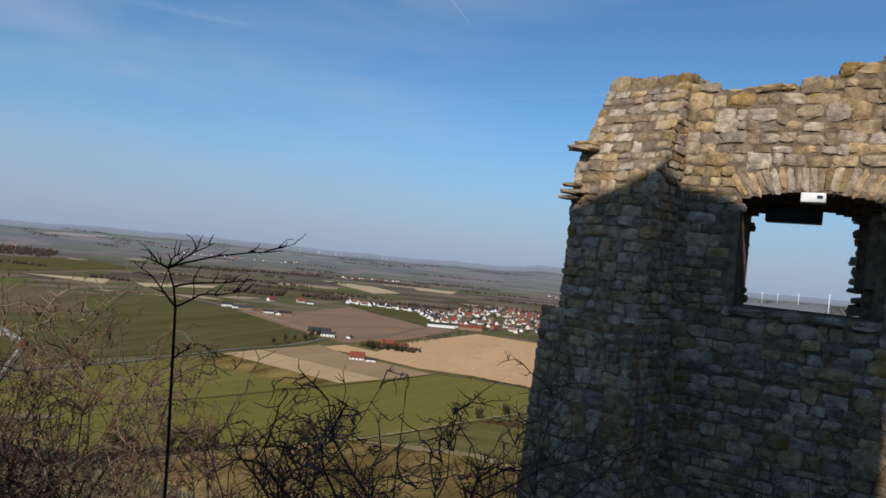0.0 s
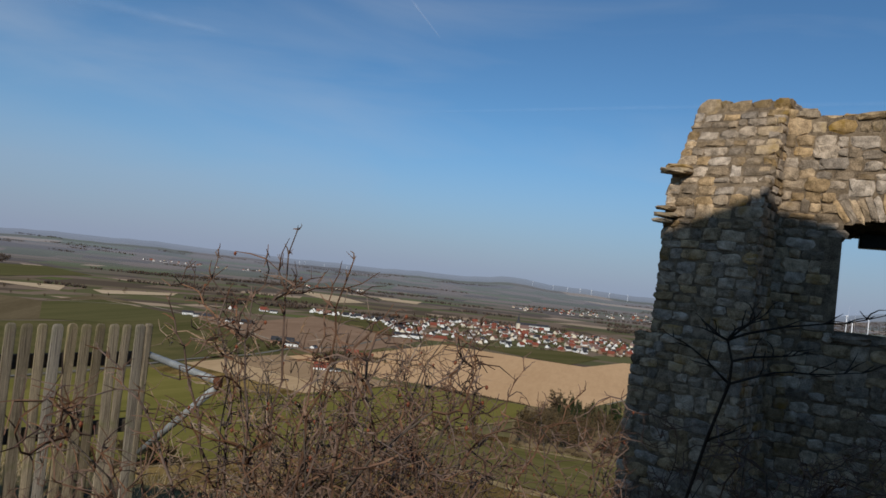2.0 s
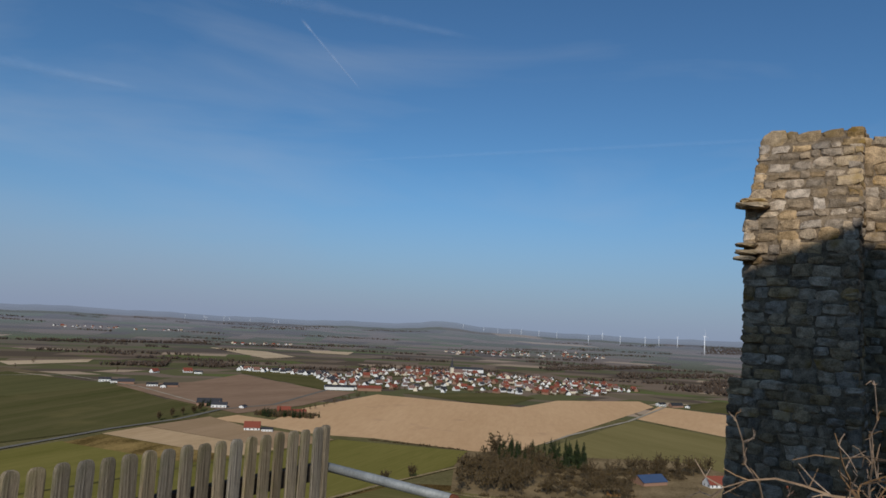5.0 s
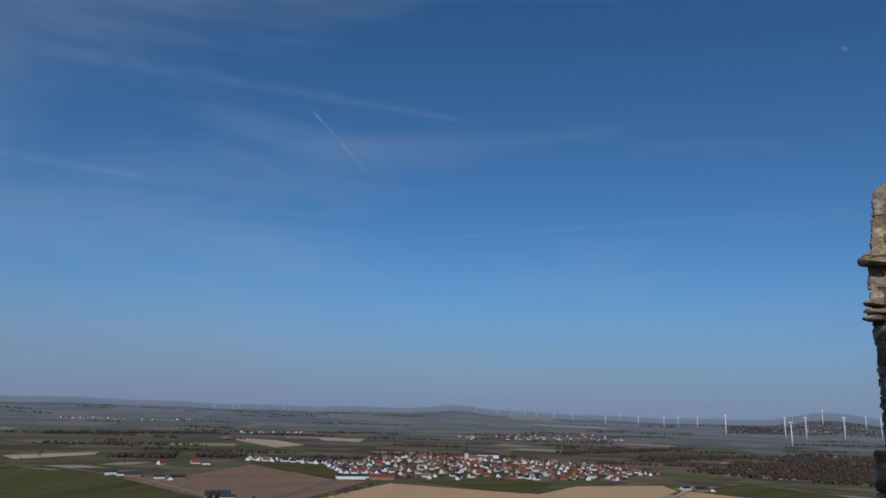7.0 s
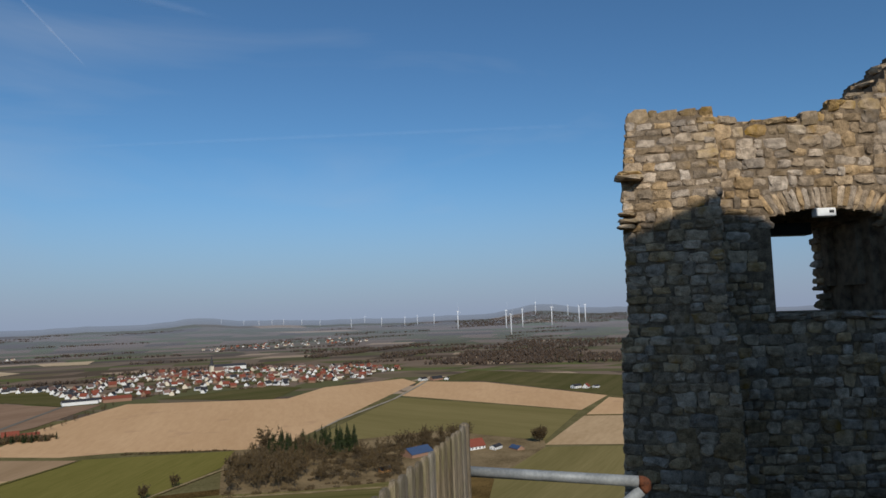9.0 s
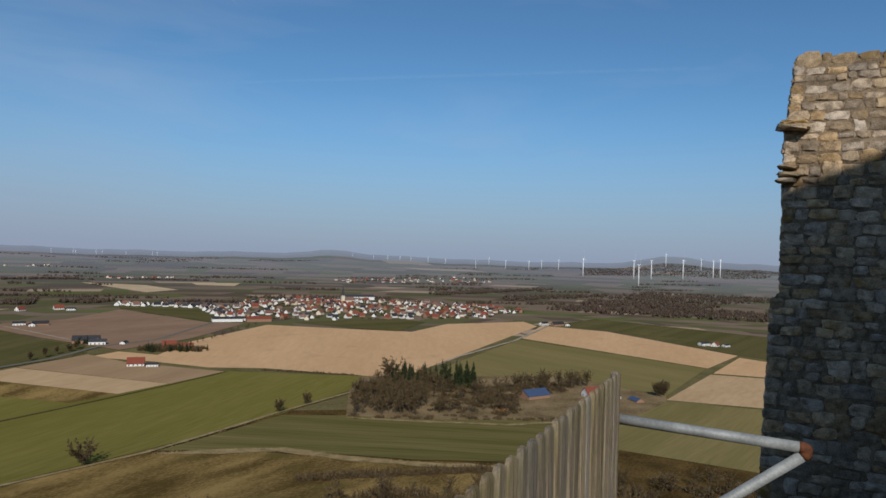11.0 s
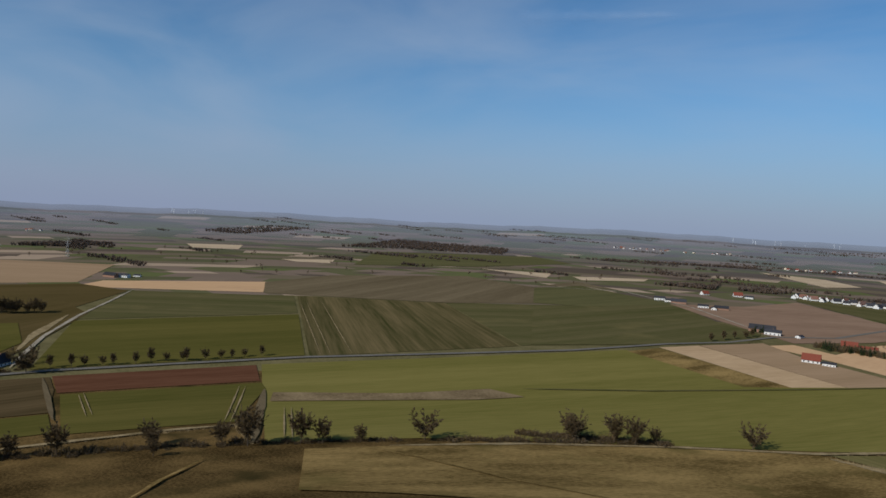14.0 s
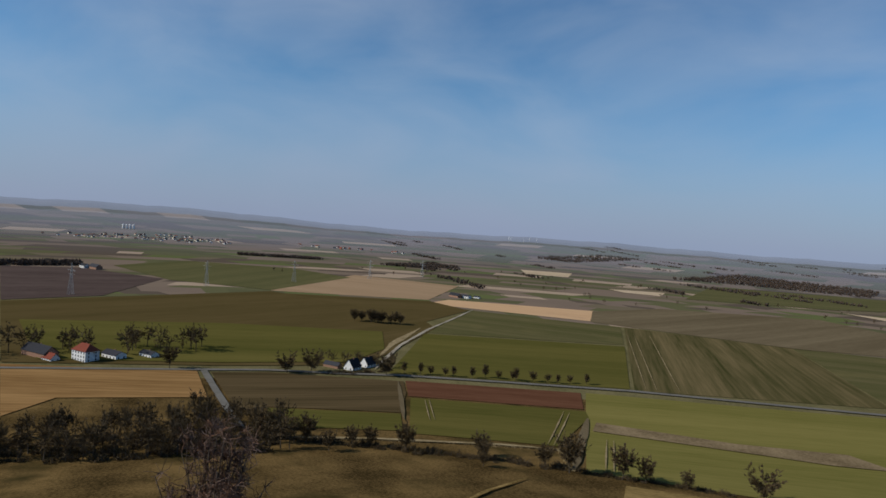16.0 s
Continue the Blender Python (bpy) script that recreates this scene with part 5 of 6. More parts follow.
def build_buttress():
    wall = tagged(new("wall_buttress"), "battered stone buttress with a leaning top and orange lichen", "wall", kind="structure")
    bm = bmesh.new()
    levels = [-6.0, -2.0, 0.0, 1.268, 1.274, 2.5, 3.7, 4.3, 4.8, 5.3, 5.36]
    rings = []
    for z in levels:
        a, b = b_span(z)
        a, b, o = a + 0.03, b - 0.03, b_out(z) - 0.006
        rings.append([bm.verts.new((*(BO + BU * s + BN * d), z)) for s, d in ((a, o), (b, o), (b, -1.6), (a, -1.6))])
    bm.faces.new(rings[0][::-1])
    bm.faces.new(rings[-1])
    for p, q in zip(rings, rings[1:]):
        for i in range(4):
            bm.faces.new((p[i], p[(i + 1) % 4], q[(i + 1) % 4], q[i]))
    part("core", mesh_of("core", bm, M_MORTAR), wall, "grey lime mortar core")
    lay(wall, b_face, b_span, lambda a, z, w, h: True, -3.0, 5.42, 290, (0.12, 0.24), (0.15, 0.40), cap=lambda a, z: z > 5.22 or (a > 1.2 and z > 4.4))

    # the two sides
    for end, turned, sign in ((0, -90, 1), (1, 90, -1)):
        v, f = [], []
        z = 5.42
        while z > -3:
            h = rs.uniform(0.1, 0.19)
            a = 0.0
            while a < 1.5:
                w = rs.uniform(0.18, 0.4)
                k = rs.randrange(len(STONES))
                p = BO + BU * (b_span(z - h / 2)[end] + 0.02 * sign) + BN * (b_out(z - h / 2) - a - w / 2)
                m = pose(p.x, p.y, z - h / 2, 0, 0, B_TURN + turned) @ pose(0, 0.066 - rs.uniform(-0.015, 0.02), 0) @ Matrix.Diagonal((w * 1.02, 0.18, h * 1.04, 1))
                s = len(v)
                v += [m @ Vector(q) for q in STONES[k][0]]
                f += [tuple(i + s for i in q) for q in STONES[k][1]]
                a += w
            z -= h
        tagged(part("side_stones", raw_mesh("side_stones", v, f, M_STONE), wall), kind="stuff")
    # the jutting ledge stone and its broken course
    for a, z, w, h, o in ((-0.24, 4.08, 0.46, 0.10, 0.10), (-0.18, 4.16, 0.36, 0.09, 0.07), (-0.20, 3.42, 0.3, 0.08, 0.05), (-0.22, 3.30, 0.34, 0.09, 0.04), (-0.24, 3.2, 0.3, 0.08, 0.05)):
        p = BO + BU * (a + w / 2) + BN * (b_out(z) + o)
        part("stone", CAP_DATA[rs.randrange(14)], wall, m=pose(p.x, p.y, z, 3, 2, B_TURN) @ Matrix.Diagonal((w, 0.5, h, 1)))


build_buttress()

# main wall with its arched window
WO, WU, WN = Vector((4.75, 10.715)), Vector((0.9165, -0.4)), Vector((-0.4, -0.9165))
W_TURN = math.degrees(math.atan2(WU.y, WU.x))
WIN_A, WIN_B, SILL, SPRING, CROWN = 1.15, 3.21, 1.63, 3.24, 3.50
W_THICK = 1.75


def w_top(a):
    knots = ((-1, 5.2), (0.3, 5.28), (0.75, 5.2), (1.6, 5.14), (2.2, 5.28), (2.5, 5.46), (2.95, 5.5), (3.2, 5.66), (3.6, 6.1), (3.9, 6.35), (4.4, 6.75), (5.2, 7.1), (9, 7.6))
    for (x0, z0), (x1, z1) in zip(knots, knots[1:]):
        if a <= x1:
            return z0 + (z1 - z0) * (a - x0) / (x1 - x0)
    return 7.6


def arch_z(a, lo, hi):
    u = (a - (lo + hi) / 2) / ((hi - lo) / 2)
    return SPRING + (CROWN - SPRING) * math.sqrt(max(0, 1 - u * u * 0.92)) - (CROWN - SPRING) * 0.04


def w_face(a, z):
    p = WO + WU * a
    return pose(p.x, p.y, z, 0, 0, W_TURN)


def build_main_wall():
    wall = tagged(new("wall_main"), "ruined rubble stone wall with an arched window opening", "wall", kind="structure")
    bm = bmesh.new()
    col, layers = 0.12, 7
    n = int(6.6 / col)
    turn = pose(WO.x, WO.y, 0, 0, 0, W_TURN)
    for k in range(layers):
        d0, d1 = W_THICK * k / layers + 0.006, W_THICK * (k + 1) / layers + 0.006
        u = (k + 0.5) / layers
        lo = WIN_A + 0.08 * u
        hi = WIN_B - 0.34 * u
        down = 0.08 * (1 if k > 2 else 0)
        for i in range(n):
            a0, a1 = i * col, (i + 1) * col
            ac = (a0 + a1) / 2
            top = w_top(ac) - rs.uniform(0.02, 0.10) - 0.25 * u * rs.random()
            for z0, z1 in ((-6.0, 1.0), (1.0, 1.63), (1.63, 2.1), (2.1, 2.6), (2.6, 3.24), (3.24, None)):
                la, ha = lo + rs.uniform(-0.05, 0.05) * (k > 0), hi + rs.uniform(-0.06, 0.06) * (k > 0)
                if z1 is None:
                    zb = max(3.24, arch_z(ac, lo, hi) - down - rs.uniform(0, 0.04) * (k > 0)) if lo < ac < hi else 3.24
                    add_box(bm, a0, a1, d0, d1, zb, top)
                elif z0 >= 1.63:
                    if ac < la or ac > ha:
                        add_box(bm, a0, a1, d0, d1, z0, z1)
                else:
                    add_box(bm, a0, a1, d0, d1, z0, z1)
    bm.transform(turn)
    part("core", mesh_of("core", bm, M_MORTAR), wall, "rubble and lime mortar core")

    def keep(a, z, w, h):
        if z > w_top(a) - h * 0.3:
            return False
        if WIN_A - 0.02 < a < WIN_B + 0.02 and z > SILL - 0.02 and z < arch_z(a, WIN_A, WIN_B) + 0.42:
            return False
        if WIN_A - w / 2 < a < WIN_B + w / 2 and SILL < z < SPRING - 0.05:
            return False
        if abs(a - 4.15) < 0.07 and abs(z - 4.63) < 0.09:
            return False
        return True
    lay(wall, w_face, lambda z: (0.2, 6.4), keep, -3.2, 6.9, 298, (0.12, 0.25), (0.13, 0.42), cap=lambda a, z: z > w_top(a) - 0.3)
    # voussoirs
    steps = 21
    for i in range(steps):
        u = -0.95 + 1.9 * (i + 0.5) / steps
        a = (WIN_A + WIN_B) / 2 + u * (WIN_B - WIN_A) / 2
        lean = -u * 38
        p = WO + WU * (a + 0.2 * math.sin(radians(-lean)) * 0.9)
        z = arch_z(a, WIN_A, WIN_B) + 0.20
        part("voussoir", STONE_DATA[i % 14], wall, m=pose(p.x, p.y, z, 0, 0, W_TURN) @ pose(0, 0.066, 0, 0, -lean, 0) @ Matrix.Diagonal((0.125 * rs.uniform(0.8, 1.05), 0.18, 0.42 * rs.uniform(0.9, 1.05), 1)))
    # sill slabs
    a = WIN_A - 0.05
    while a < WIN_B:
        w = rs.uniform(0.4, 0.7)
        w = min(w, WIN_B + 0.08 - a)
        p = WO + WU * (a + w / 2) - WN * 0.3
        part("sill_stone", STONE_DATA[rs.randrange(14)], wall, m=pose(p.x, p.y, SILL - 0.075, 0, 0, W_TURN) @ Matrix.Diagonal((w * 0.98, 0.74, 0.15, 1)))
        a += w
    # ragged stones down the far edges of the opening
    z = SILL + 0.1
    while z < SPRING:
        for edge in (WIN_A - 0.07, WIN_B - 0.27):
            p = WO + WU * (edge + rs.uniform(-0.06, 0.06)) - WN * 1.62
            part("stone", STONE_DATA[rs.randrange(14)], wall, m=pose(p.x, p.y, z, 0, 0, W_TURN) @ Matrix.Diagonal((rs.uniform(0.18, 0.34), 0.3, rs.uniform(0.09, 0.2), 1)))
        z += rs.uniform(0.14, 0.22)
    # loose stones that break the skyline
    a = 0.3
    while a < 6.3:
        p = WO + WU * a - WN * rs.uniform(0.1, 0.5)
        part("stone", CAP_DATA[rs.randrange(14)], wall, m=pose(p.x, p.y, w_top(a) - 0.03, rs.uniform(-8, 8), rs.uniform(-8, 8), W_TURN + rs.uniform(-20, 20)) @ Matrix.Diagonal((rs.uniform(0.22, 0.42), 0.34, rs.uniform(0.09, 0.17), 1)))
        a += rs.uniform(0.22, 0.36)


build_main_wall()

# lamp housing under the arch
wb = WO + WU * 2.2 - WN * 0.05
lampbox = thing("floodlight", "white box floodlight fixed under the window arch", "lamp", pose(wb.x, wb.y, 3.40, 0, 0, W_TURN))
part("housing", box_mesh("housing", -0.17, 0.17, -0.1, 0.1, -0.07, 0.08, M_BOX, 0.012), lampbox, "white plastic housing")
part("lens", box_mesh("lens", 0.05, 0.13, -0.108, -0.09, -0.01, 0.04, M_BLACK, 0.004), lampbox, "black lens")
part("bracket", box_mesh("bracket", -0.03, 0.03, -0.03, 0.03, 0.07, 0.25, M_BLACK), lampbox)
wb2 = WO + WU * 1.92 - WN * 0.9
gear = thing("gear_box", "black box hung in the window opening", "box", pose(wb2.x, wb2.y, 3.18, 0, 0, W_TURN))
part("case", box_mesh("case", -0.42, 0.42, -0.14, 0.14, -0.1, 0.14, M_BLACK, 0.015), gear)
part("strap", box_mesh("strap", -0.02, 0.02, -0.02, 0.02, 0.13, 0.32, M_BLACK), gear)

# the keep behind, whose shadow falls on the wall
KEEP_D = 18.0
SD, SP = Vector((math.sin(s_az), math.cos(s_az))), Vector((math.cos(s_az), -math.sin(s_az)))


def build_keep():
    """A tall stump of a tower; q is the distance along the light at which its shadow's heights are known."""
    wall = tagged(new("wall_keep"), "tall broken stump of the castle keep", "wall", kind="structure")
    q0 = 11.0 - KEEP_D
    bm = bmesh.new()
    knots = ((0.6, 3.0), (1.1, 3.1), (1.75, 3.27), (2.4, 3.34), (3.03, 3.42), (3.25, 3.62), (3.5, 3.66), (4.2, 3.38), (4.6, 3.08), (6.5, 3.05))
    rise = KEEP_D * math.tan(s_el)
    back = 3.0
    fr, bk, gf, gb = [], [], [], []
    for p, z in knots:
        a = SP * p + SD * q0
        b = a - SD * back
        fr.append(bm.verts.new((a.x, a.y, z + rise)))
        bk.append(bm.verts.new((b.x, b.y, z + rise)))
        gf.append(bm.verts.new((a.x, a.y, -2)))
        gb.append(bm.verts.new((b.x, b.y, -2)))
    for i in range(len(knots) - 1):
        bm.faces.new((fr[i], fr[i + 1], bk[i + 1], bk[i]))
        bm.faces.new((gf[i], gf[i + 1], fr[i + 1], fr[i]))
        bm.faces.new((gb[i + 1], gb[i], bk[i], bk[i + 1]))
    bm.faces.new((gf[0], fr[0], bk[0], gb[0]))
    bm.faces.new((gf[-1], gb[-1], bk[-1], fr[-1]))
    part("core", mesh_of("core", bm, M_MORTAR), wall)


build_keep()


def skylight_blocker(name, p0, p1, q0, top):
    """A plain wall added out of view behind the path, to keep low skylight off the ruin's shaded face."""
    a, b = SP * p0 + SD * q0, SP * p1 + SD * q0
    bm = bmesh.new()
    lo, hi = [], []
    for c in (a, b, b - SD * 1.6, a - SD * 1.6):
        lo.append(bm.verts.new((c.x, c.y, -8)))
        hi.append(bm.verts.new((c.x, c.y, top)))
    bm.faces.new(lo[::-1])
    bm.faces.new(hi)
    for i in range(4):
        bm.faces.new((lo[i], lo[(i + 1) % 4], hi[(i + 1) % 4], hi[i]))
    bmesh.ops.recalc_face_normals(bm, faces=list(bm.faces))
    wall = tagged(new(name, mesh_of(name, bm, M_MORTAR)), "added unseen plain wall behind the path that blocks skylight", "wall", kind="structure")


skylight_blocker("wall_east", 6.52, 24, -7.2, 10.5)
skylight_blocker("wall_west", -10, 0.58, -7.2, 4.5)


# ---------------------------------------------------------------- fence and rail
F_END, F_DIR = Vector((-2.68, 5.02)), Vector((-0.604, -0.797))
F_TURN = math.degrees(math.atan2(F_DIR.y, F_DIR.x))


def picket_mesh(seed, long):
    """A half-round pale with a worn, rounded top."""
    rg = random.Random(seed)
    w, t = 0.040 + rg.uniform(-0.003, 0.003), 0.022
    prof = [(-w, 0), (-w, -t * 0.7), (-w * 0.9, -t), (0, -t * 1.03), (w * 0.9, -t), (w, -t * 0.7), (w, 0)]
    prof = [(x + rg.uniform(-0.003, 0.003), y + rg.uniform(-0.003, 0.003)) for x, y in prof]
    levels = [(-long, 1.0, 0), (-1.2, 1.0, 0.004), (-0.6, 0.99, -0.004), (-0.035, 0.99, 0), (-0.014, 0.86, 0), (-0.004, 0.62, 0), (0.0, 0.32, 0)]
    v, f = [], []
    n = len(prof)
    for z, k, bend in levels:
        v += [(x * k + bend * rg.uniform(0.5, 1.5), y * (0.5 + 0.5 * k), z + rg.uniform(-0.002, 0.002)) for x, y in prof]
    for i in range(len(levels) - 1):
        for j in range(n):
            q = (j + 1) % n
            f.append((i * n + j, i * n + q, i * n + n + q, i * n + n + j))
    f.append(tuple(range((len(levels) - 1) * n, len(levels) * n)))
    return raw_mesh("picket", v, f, M_WEATHERED)


def build_fence():
    fence = thing("picket_fence", "weathered grey wooden picket fence on the slope", "fence", pose(F_END.x, F_END.y, 0, 0, 0, F_TURN))
    kinds = [picket_mesh(s, 2.0) for s in range(6)]
    top = 1.205
    n = 40
    rf = random.Random(9)
    side = 1
    for i in range(n):
        x = 0.10 + 0.111 * i
        part("picket", kinds[i % 6], fence, m=pose(x, side * 0.034, top + rf.uniform(-0.004, 0.003), rf.uniform(-0.8, 0.8), rf.uniform(-1.1, 1.1), rf.uniform(-2, 2) + 180))
    for z in (top - 0.30, top - 0.88, top - 1.5):
        part("rail", box_mesh("rail", -0.02, 0.111 * n + 0.1, -0.032, 0.030, z - 0.055, z + 0.055, M_RAIL_WOOD, 0.006), fence, "wooden rail with the shade behind the pickets in its colour")
    part("post", box_mesh("post", -0.012, 0.05, 0.008, 0.06, -1.6, top + 0.004, M_WEATHERED, 0.012), fence)
    for x in (2.2, 4.4):
        part("post", box_mesh("post", x - 0.05, x + 0.05, -0.13, -0.034, -1.6, top - 0.22, M_WEATHERED, 0.008), fence)


build_fence()


def build_railing():
    rail = thing("steel_railing", "bent galvanised tube rail with a rusty elbow on the fence post", "railing")
    a, e, b = Vector((-2.66, 5.05, 0.925)), Vector((-1.77, 4.465, 0.88)), Vector((-2.62, 5.0, 0.08))
    d1, d2 = (a - e).normalized(), (b - e).normalized()
    p1, p2 = e + d1 * 0.07, e + d2 * 0.07
    v, f = [], []
    tube(v, f, [a, a.lerp(p1, 0.5), p1], [0.03] * 3, 16)
    part("upper_tube", raw_mesh("upper_tube", v, f, M_GALV, True), rail)
    v, f = [], []
    tube(v, f, [p2, p2.lerp(b, 0.5), b], [0.03] * 3, 16)
    part("lower_tube", raw_mesh("lower_tube", v, f, M_GALV, True), rail)
    arc = [(p1 * (1 - u) * (1 - u) + e * 2 * u * (1 - u) + p2 * u * u) for u in [i / 8 for i in range(9)]]
    v, f = [], []
    tube(v, f, arc, [0.0315] * 9, 16)
    part("elbow", raw_mesh("elbow", v, f, M_RUST, True), rail, "rust-red welded elbow")


build_railing()


# ---------------------------------------------------------------- bushes by the path
def thorn_bush(name, label, x, y, tall, spread, stems, seed, twig_mat, thick=1.0, dense=1.0, lean=(0, 0), hips=0, top=9.0, canes=(), reach=1.0, wide=9.0):
    """A leafless thorny bush: crooked stems that branch twice into fine, kinked twigs."""
    rg = random.Random(seed)
    z = ground_z(x, y)
    bush = thing(name, label, "bush", pose(x, y, z))
    tv, tf, hv, hf = [], [], [], []
    for i in range(stems):
        a = rg.uniform(0, 6.28)
        u = rg.uniform(0.1, 1.0)
        base = Vector((math.cos(a) * spread * 0.22 * u, math.sin(a) * spread * 0.22 * u, -0.12))
        head = Vector((math.cos(a) * u * spread * 0.5 + lean[0], math.sin(a) * u * spread * 0.5 + lean[1], 1.0))
        stem = wander(rg, base, head, tall * rg.uniform(0.62, 0.95), 9, 0.23 * reach, 0.10 * u)
        high = max(p.z for p in stem)
        if top < 9:
            k = min(1.0, top * rg.uniform(0.66, 1.0) / high)
            stem = [p * k for p in stem]
        far = max(math.hypot(p.x, p.y) for p in stem)
        if far > wide:
            stem = [Vector((p.x * wide / far, p.y * wide / far, p.z)) for p in stem]
        r0 = thick * rg.uniform(0.0045, 0.0105)
        sv, sf = [], []
        tube(sv, sf, stem, [r0 * (1 - 0.085 * k) for k in range(10)], 5)
        part("stem", raw_mesh("stem", sv, sf, M_BARK, True), bush)
        for j in range(int(11 * dense)):
            k = rg.randrange(3, 10)
            d = (stem[k] - stem[k - 1]).normalized() * 0.6 + Vector((rg.gauss(0, 0.7), rg.gauss(0, 0.7), rg.uniform(-0.1, 1.0)))
            br = wander(rg, stem[k], d, reach * min(tall, 1.8) * rg.uniform(0.07, 0.25), 6, 0.42, 0.06)
            if br[-1].z > top + 0.06:
                br = [Vector((p.x, p.y, br[0].z + (p.z - br[0].z) * 0.25)) for p in br]
            tube(tv, tf, br, [thick * 0.0036 * (1 - 0.1 * q) for q in range(7)], 3)
            for w in range(int(7 * dense)):
                q = rg.randrange(1, 7)
                d2 = (br[q] - br[q - 1]).normalized() * 0.5 + Vector((rg.gauss(0, 0.7), rg.gauss(0, 0.7), rg.gauss(0.15, 0.6)))
                tw = wander(rg, br[q], d2, min(tall, 1.8) * rg.uniform(0.02, 0.075), 2, 0.5, 0.0)
                tube(tv, tf, tw, [thick * 0.0021, thick * 0.0017, thick * 0.001], 3)
                if rg.random() < 0.5:
                    e = tw[1]
                    tube(tv, tf, [e, e + Vector((rg.gauss(0, 0.02), rg.gauss(0, 0.02), rg.gauss(0.01, 0.02)))], [0.0016, 0.0006], 3)
                if hips and rg.random() < hips:
                    e = tw[-1]
                    tube(hv, hf, [e, e + Vector((0, 0, -0.006)), e + Vector((0, 0, -0.013))], [0.002, 0.0055, 0.002], 6)
    for tip in canes:
        # a long kinked whip that rises out of the crown
        a, b = Vector((tip[0] * 0.25, tip[1] * 0.25, min(0.9, tip[2] * 0.55))), Vector(tip)
        line = [a.lerp(b, u) + Vector((rg.gauss(0, 0.012), rg.gauss(0, 0.012), 0.16 * abs(tip[0]) * math.sin(u * 3.14) + rg.gauss(0, 0.008))) for u in [i / 12 for i in range(13)]]
        tube(tv, tf, line, [thick * 0.0054 * (1 - 0.055 * q) for q in range(13)], 5)
        for q in range(2, 13):
            tube(tv, tf, [line[q], line[q] + Vector((rg.gauss(0, 0.014), rg.gauss(0, 0.014), rg.uniform(-0.012, 0.022)))], [0.002, 0.0007], 3)
            for fork in range(2):
                tw = wander(rg, line[q], (line[q] - line[q - 1]).normalized() + Vector((rg.gauss(0, 0.7), rg.gauss(0, 0.7), 0.3)), rg.uniform(0.04, 0.19) * (1.2 - q / 14), 4, 0.4, 0)
                tube(tv, tf, tw, [0.0032, 0.0028, 0.0023, 0.0018, 0.001], 3)
    part("crown", raw_mesh("crown", tv, tf, twig_mat), bush)
    if hv:
        tagged(part("hip_cluster", raw_mesh("hip_cluster", hv, hf, M_BUD), bush), "shrivelled red hips", kind="stuff")
    return bush


ROSE, TAN, DARK = "tall leafless dog-rose bush with red-brown twigs", "wide leafless dog-rose thicket with dry tan twigs", "low dark leafless thorn bush in shade"
thorn_bush("thorn_bush", ROSE, -0.42, 1.22, 3.0, 0.55, 22, 137, M_TWIG, 1.15, 1.5, (-0.02, 0.05), 0.05, 1.84,
           ((0.63, 0.01, 1.78), (-0.42, 0.1, 1.76), (-0.28, 0.12, 1.92), (-0.14, 0.05, 1.80), (-0.02, 0.05, 2.02), (0.10, 0.12, 1.84), (0.20, -0.05, 1.96), (0.34, 0.1, 1.78), (-0.58, 0.0, 1.6)), 0.9, 0.6)
thorn_bush("thorn_bush", ROSE, -0.22, 1.55, 2.2, 0.8, 11, 138, M_TWIG, 1.05, 1.3, (0.05, 0.0), 0.05, 1.45, ((0.5, 0.1, 1.5), (-0.5, 0.2, 1.42), (0.25, 0.3, 1.55)), wide=0.75)
thorn_bush("thorn_bush", TAN, -0.6, 2.6, 2.8, 0.8, 24, 102, M_TWIG_PALE, 1.15, 1.3, (0.02, 0), 0.03, 1.95, ((0.5, 0, 1.95), (-0.4, 0, 1.9), (0.1, 0, 2.05)), wide=0.7)
thorn_bush("thorn_bush", TAN, -1.0, 3.4, 0.6, 0.8, 12, 112, M_TWIG_PALE, 1.0, 1.1, (0, 0), 0.03)
thorn_bush("thorn_bush", ROSE, 0.12, 2.25, 2.5, 0.8, 20, 103, M_TWIG, 1.15, 1.35, (0.08, 0), 0.05, 1.75, ((0.6, 0, 1.75), (0.3, 0.1, 1.85), (-0.3, 0, 1.8)), wide=0.75)
thorn_bush("thorn_bush", DARK, 0.85, 2.3, 2.0, 1.0, 22, 104, M_TWIG, 1.15, 1.2, (0.1, 0))
thorn_bush("thorn_bush", DARK, 1.7, 2.5, 2.05, 1.1, 24, 105, M_TWIG, 1.6, 1.1, (0, 0))
thorn_bush("thorn_bush", DARK, 2.4, 3.0, 2.0, 1.1, 22, 106, M_TWIG, 1.5, 1.1, (0, 0))
thorn_bush("thorn_bush", "thin leafless bramble with tan stems", -1.25, 2.25, 0.7, 0.6, 10, 107, M_TWIG_PALE, 1.1, 0.7, (0, 0))
thorn_bush("thorn_bush", "leafless bramble beside the picket fence", -1.8, 3.5, 0.5, 0.9, 10, 108, M_TWIG_PALE, 1.2, 0.9, (0, 0))
thorn_bush("thorn_bush", "leafless thicket in front of the fence", -2.3, 3.1, 0.75, 1.1, 22, 109, M_TWIG, 1.0, 1.1, (0, 0))
thorn_bush("thorn_bush", "leafless bush at the foot of the ruined wall", 9.0, 8.35, 1.9, 1.1, 22, 110, M_TWIG, 1.8, 1.0, (0, 0))
thorn_bush("thorn_bush", "dense red-brown bush on the slope below the fence", -8.35, 1.25, 1.25, 0.03, 50, 111, M_TWIG, 0.9, 1.3, (0, 0), reach=0.26)


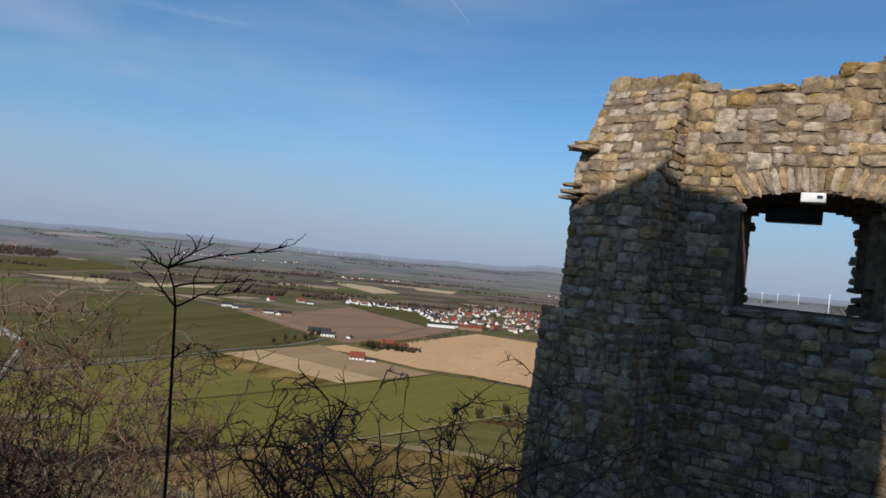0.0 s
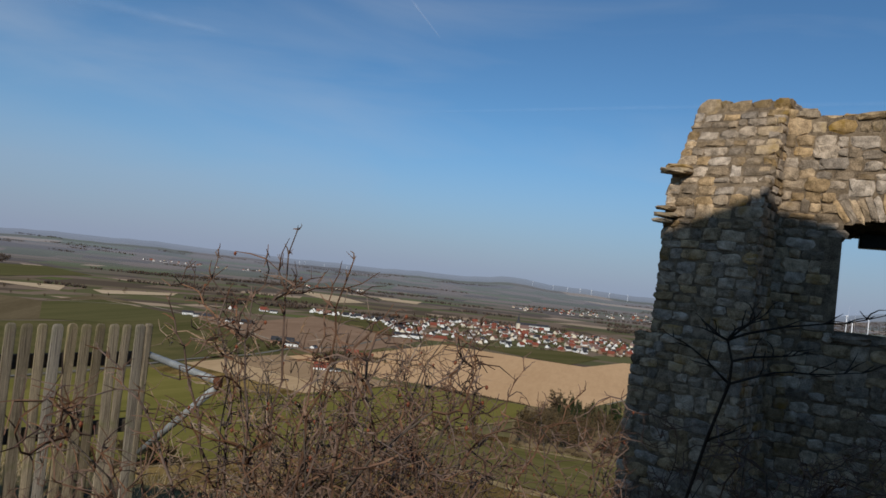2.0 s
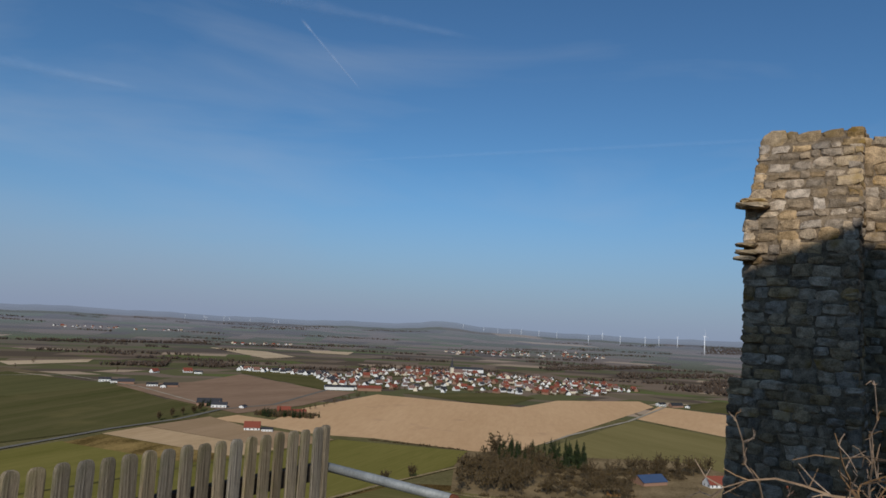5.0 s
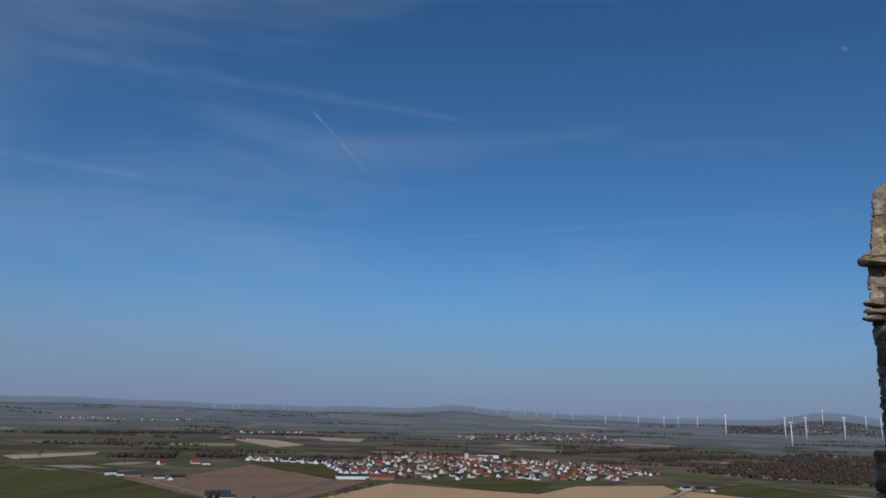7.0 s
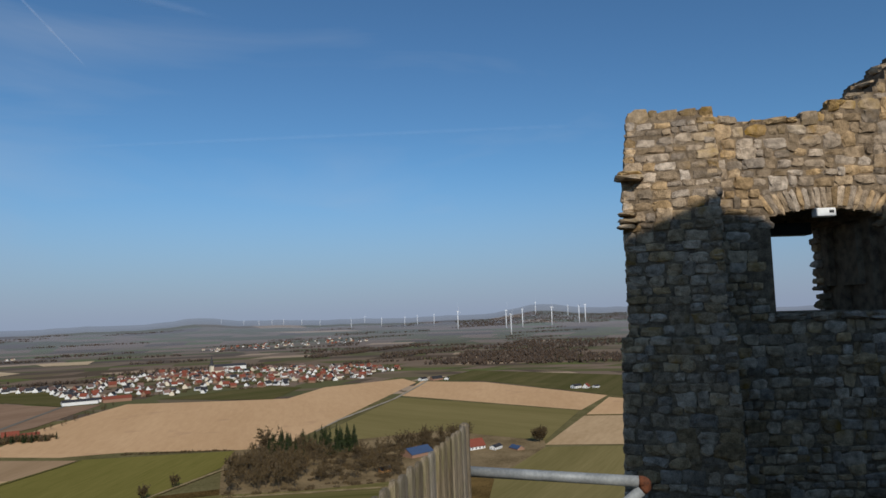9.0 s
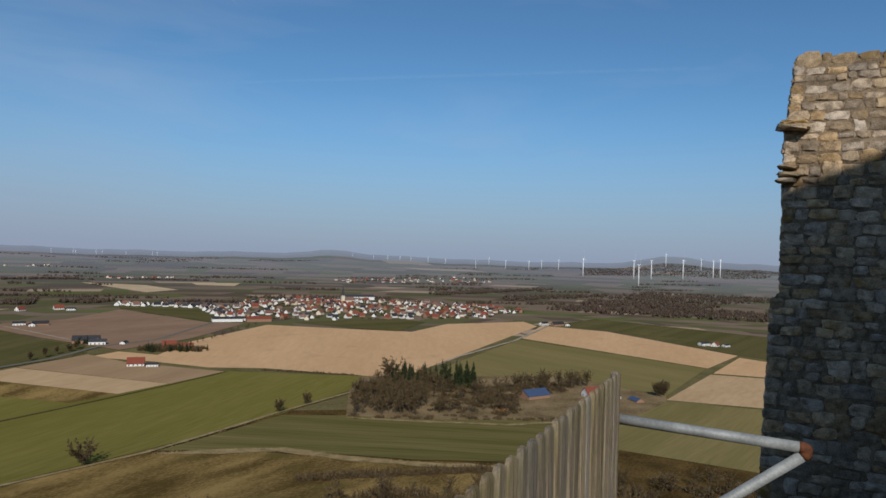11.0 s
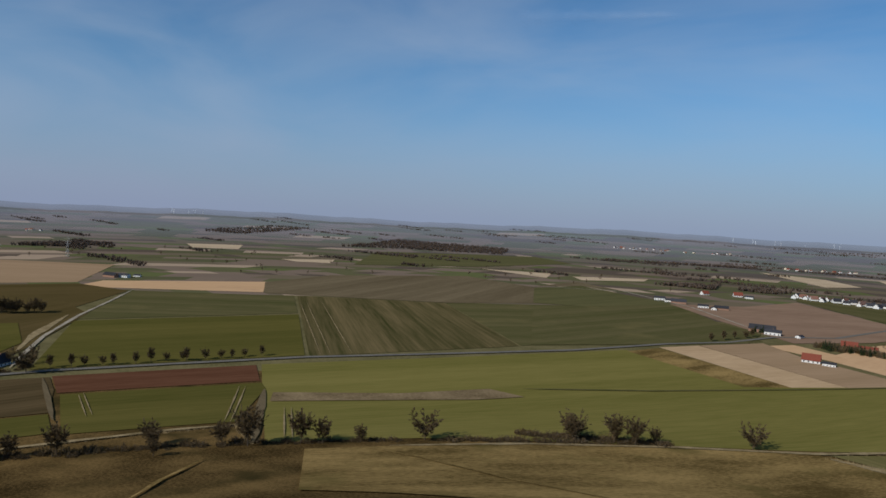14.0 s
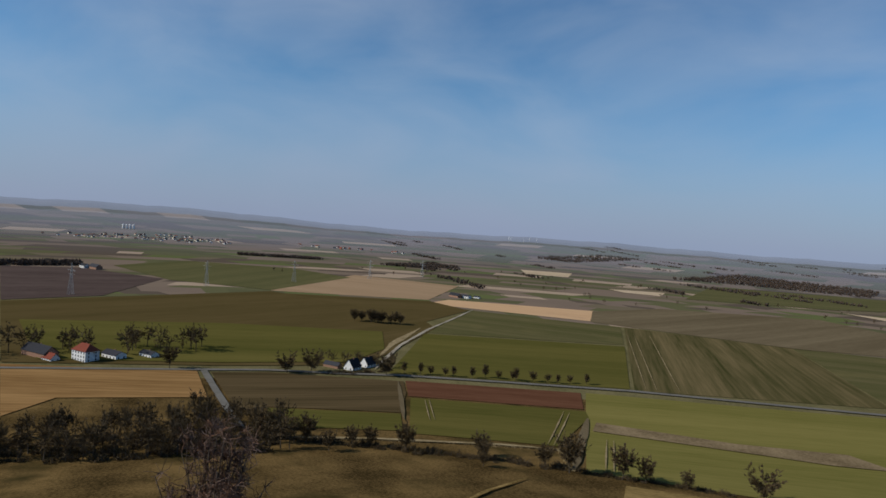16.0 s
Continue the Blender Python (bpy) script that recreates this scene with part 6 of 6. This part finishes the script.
thorn_bush("thorn_bush", "leafless thorn bush on the slope before the wall", 4.75, 3.7, 2.0, 0.9, 18, 113, M_TWIG, 1.5, 1.1, (0, 0))


def sapling():
    """The slim dead tree that stands above the bushes."""
    rg = random.Random(41)
    x, y = 1.05, 1.52
    z = ground_z(x, y)
    t = thing("sapling", "slim dead sapling with a flat forked top", "tree", pose(x, y, z))
    sv, sf = [], []
    trunk = [Vector((-0.11, 0.32, -0.1)), Vector((-0.10, 0.29, 0.6)), Vector((-0.08, 0.22, 1.1)), Vector((-0.03, 0.08, 1.55)), Vector((0.0, 0, 1.77)), Vector((-0.005, -0.02, 1.85)), Vector((-0.03, -0.03, 1.92))]
    tube(sv, sf, trunk, [0.0078, 0.0072, 0.0066, 0.006, 0.0054, 0.0044, 0.003], 7)
    part("trunk", raw_mesh("trunk", sv, sf, M_DEAD, True), t)
    arms = ((6, (1, 0.1, 0.30), 0.52, 11), (4, (1, -0.25, 0.36), 0.40, 9), (5, (1.0, 0.3, 0.42), 0.30, 7), (6, (0.8, 0.2, 0.62), 0.20, 6), (6, (0.25, -0.2, 1.0), 0.09, 4),
            (6, (-0.8, 0.1, 0.6), 0.12, 5), (4, (-0.9, 0.2, 0.62), 0.27, 5), (3, (0.7, -0.3, 0.75), 0.13, 3))
    for k, d, ln, twigs in arms:
        tv, tf = [], []
        br = wander(rg, trunk[k], Vector(d), ln, 8, 0.10, 0.0)
        tube(tv, tf, br, [0.0048 * (1 - 0.085 * i) for i in range(9)], 5)
        branch = part("branch", raw_mesh("branch", tv, tf, M_DEAD), t)
        for i in range(twigs):
            wv, wf = [], []
            q = rg.randrange(2, 9)
            tw = wander(rg, br[q], (br[q] - br[q - 1]).normalized() * 0.9 + Vector((rg.gauss(0, 0.3), rg.gauss(0, 0.4), rg.uniform(0.1, 0.9))), rg.uniform(0.03, 0.10), 3, 0.3, 0)
            tube(wv, wf, tw, [0.0027, 0.0023, 0.0018, 0.001], 4)
            part("twig", raw_mesh("twig", wv, wf, M_DEAD), branch)


sapling()


def stalk():
    v, f = [], []
    x, y = 1.72, 3.1
    t = thing("dry_stalk", "single straight dry plant stalk among the bushes", "plant", pose(x, y, ground_z(x, y)))
    tube(v, f, [Vector((0, 0, -0.05)), Vector((0.03, 0, 0.6)), Vector((0.035, 0, 1.1)), Vector((0.05, 0, 1.62))], [0.006, 0.005, 0.004, 0.002], 5)
    part("stem", raw_mesh("stem", v, f, M_BARK), t)


stalk()


def dry_grass():
    """Dry grass and leaf litter under the bushes and along the slope."""
    rg = random.Random(8)
    v, f = [], []
    for i in range(15000):
        x, y = rg.uniform(-7.5, 4.5), rg.uniform(0.6, 7.5)
        d = ridge_distance(x, y)
        if d < 1.0 or d > 6.5:
            continue
        z = ground_z(x, y)
        h = rg.uniform(0.08, 0.34)
        a = rg.uniform(0, 6.28)
        lean = Vector((rg.gauss(0, 0.45), rg.gauss(0, 0.45), 1)).normalized() * h
        w = Vector((math.cos(a), math.sin(a), 0)) * 0.003
        b = Vector((x, y, z - 0.02))
        s = len(v)
        v += [b - w, b + w, b + lean * 0.6 + w * 0.7, b + lean * 0.6 - w * 0.7, b + lean + Vector((lean.x, lean.y, -0.3 * h)) * 0.3]
        f += [(s, s + 1, s + 2, s + 3), (s + 3, s + 2, s + 4)]
    tagged(new("dry_grass", raw_mesh("dry_grass", v, f, M_STRAW)), "dry yellow grass under the bushes", "grass", kind="stuff")


dry_grass()

for proto in TREES + TREES_LOW + SHRUBS_LOW + SPRUCES + HOMES + [RED_FARM, GREY_BARN, WHITE_BLOCK, BIG_WHITE, GABLED, BLUE_BARN, SHED, HALL, RED_HALL]:
    for ob in (*proto.children_recursive, proto):
        bpy.data.objects.remove(ob)
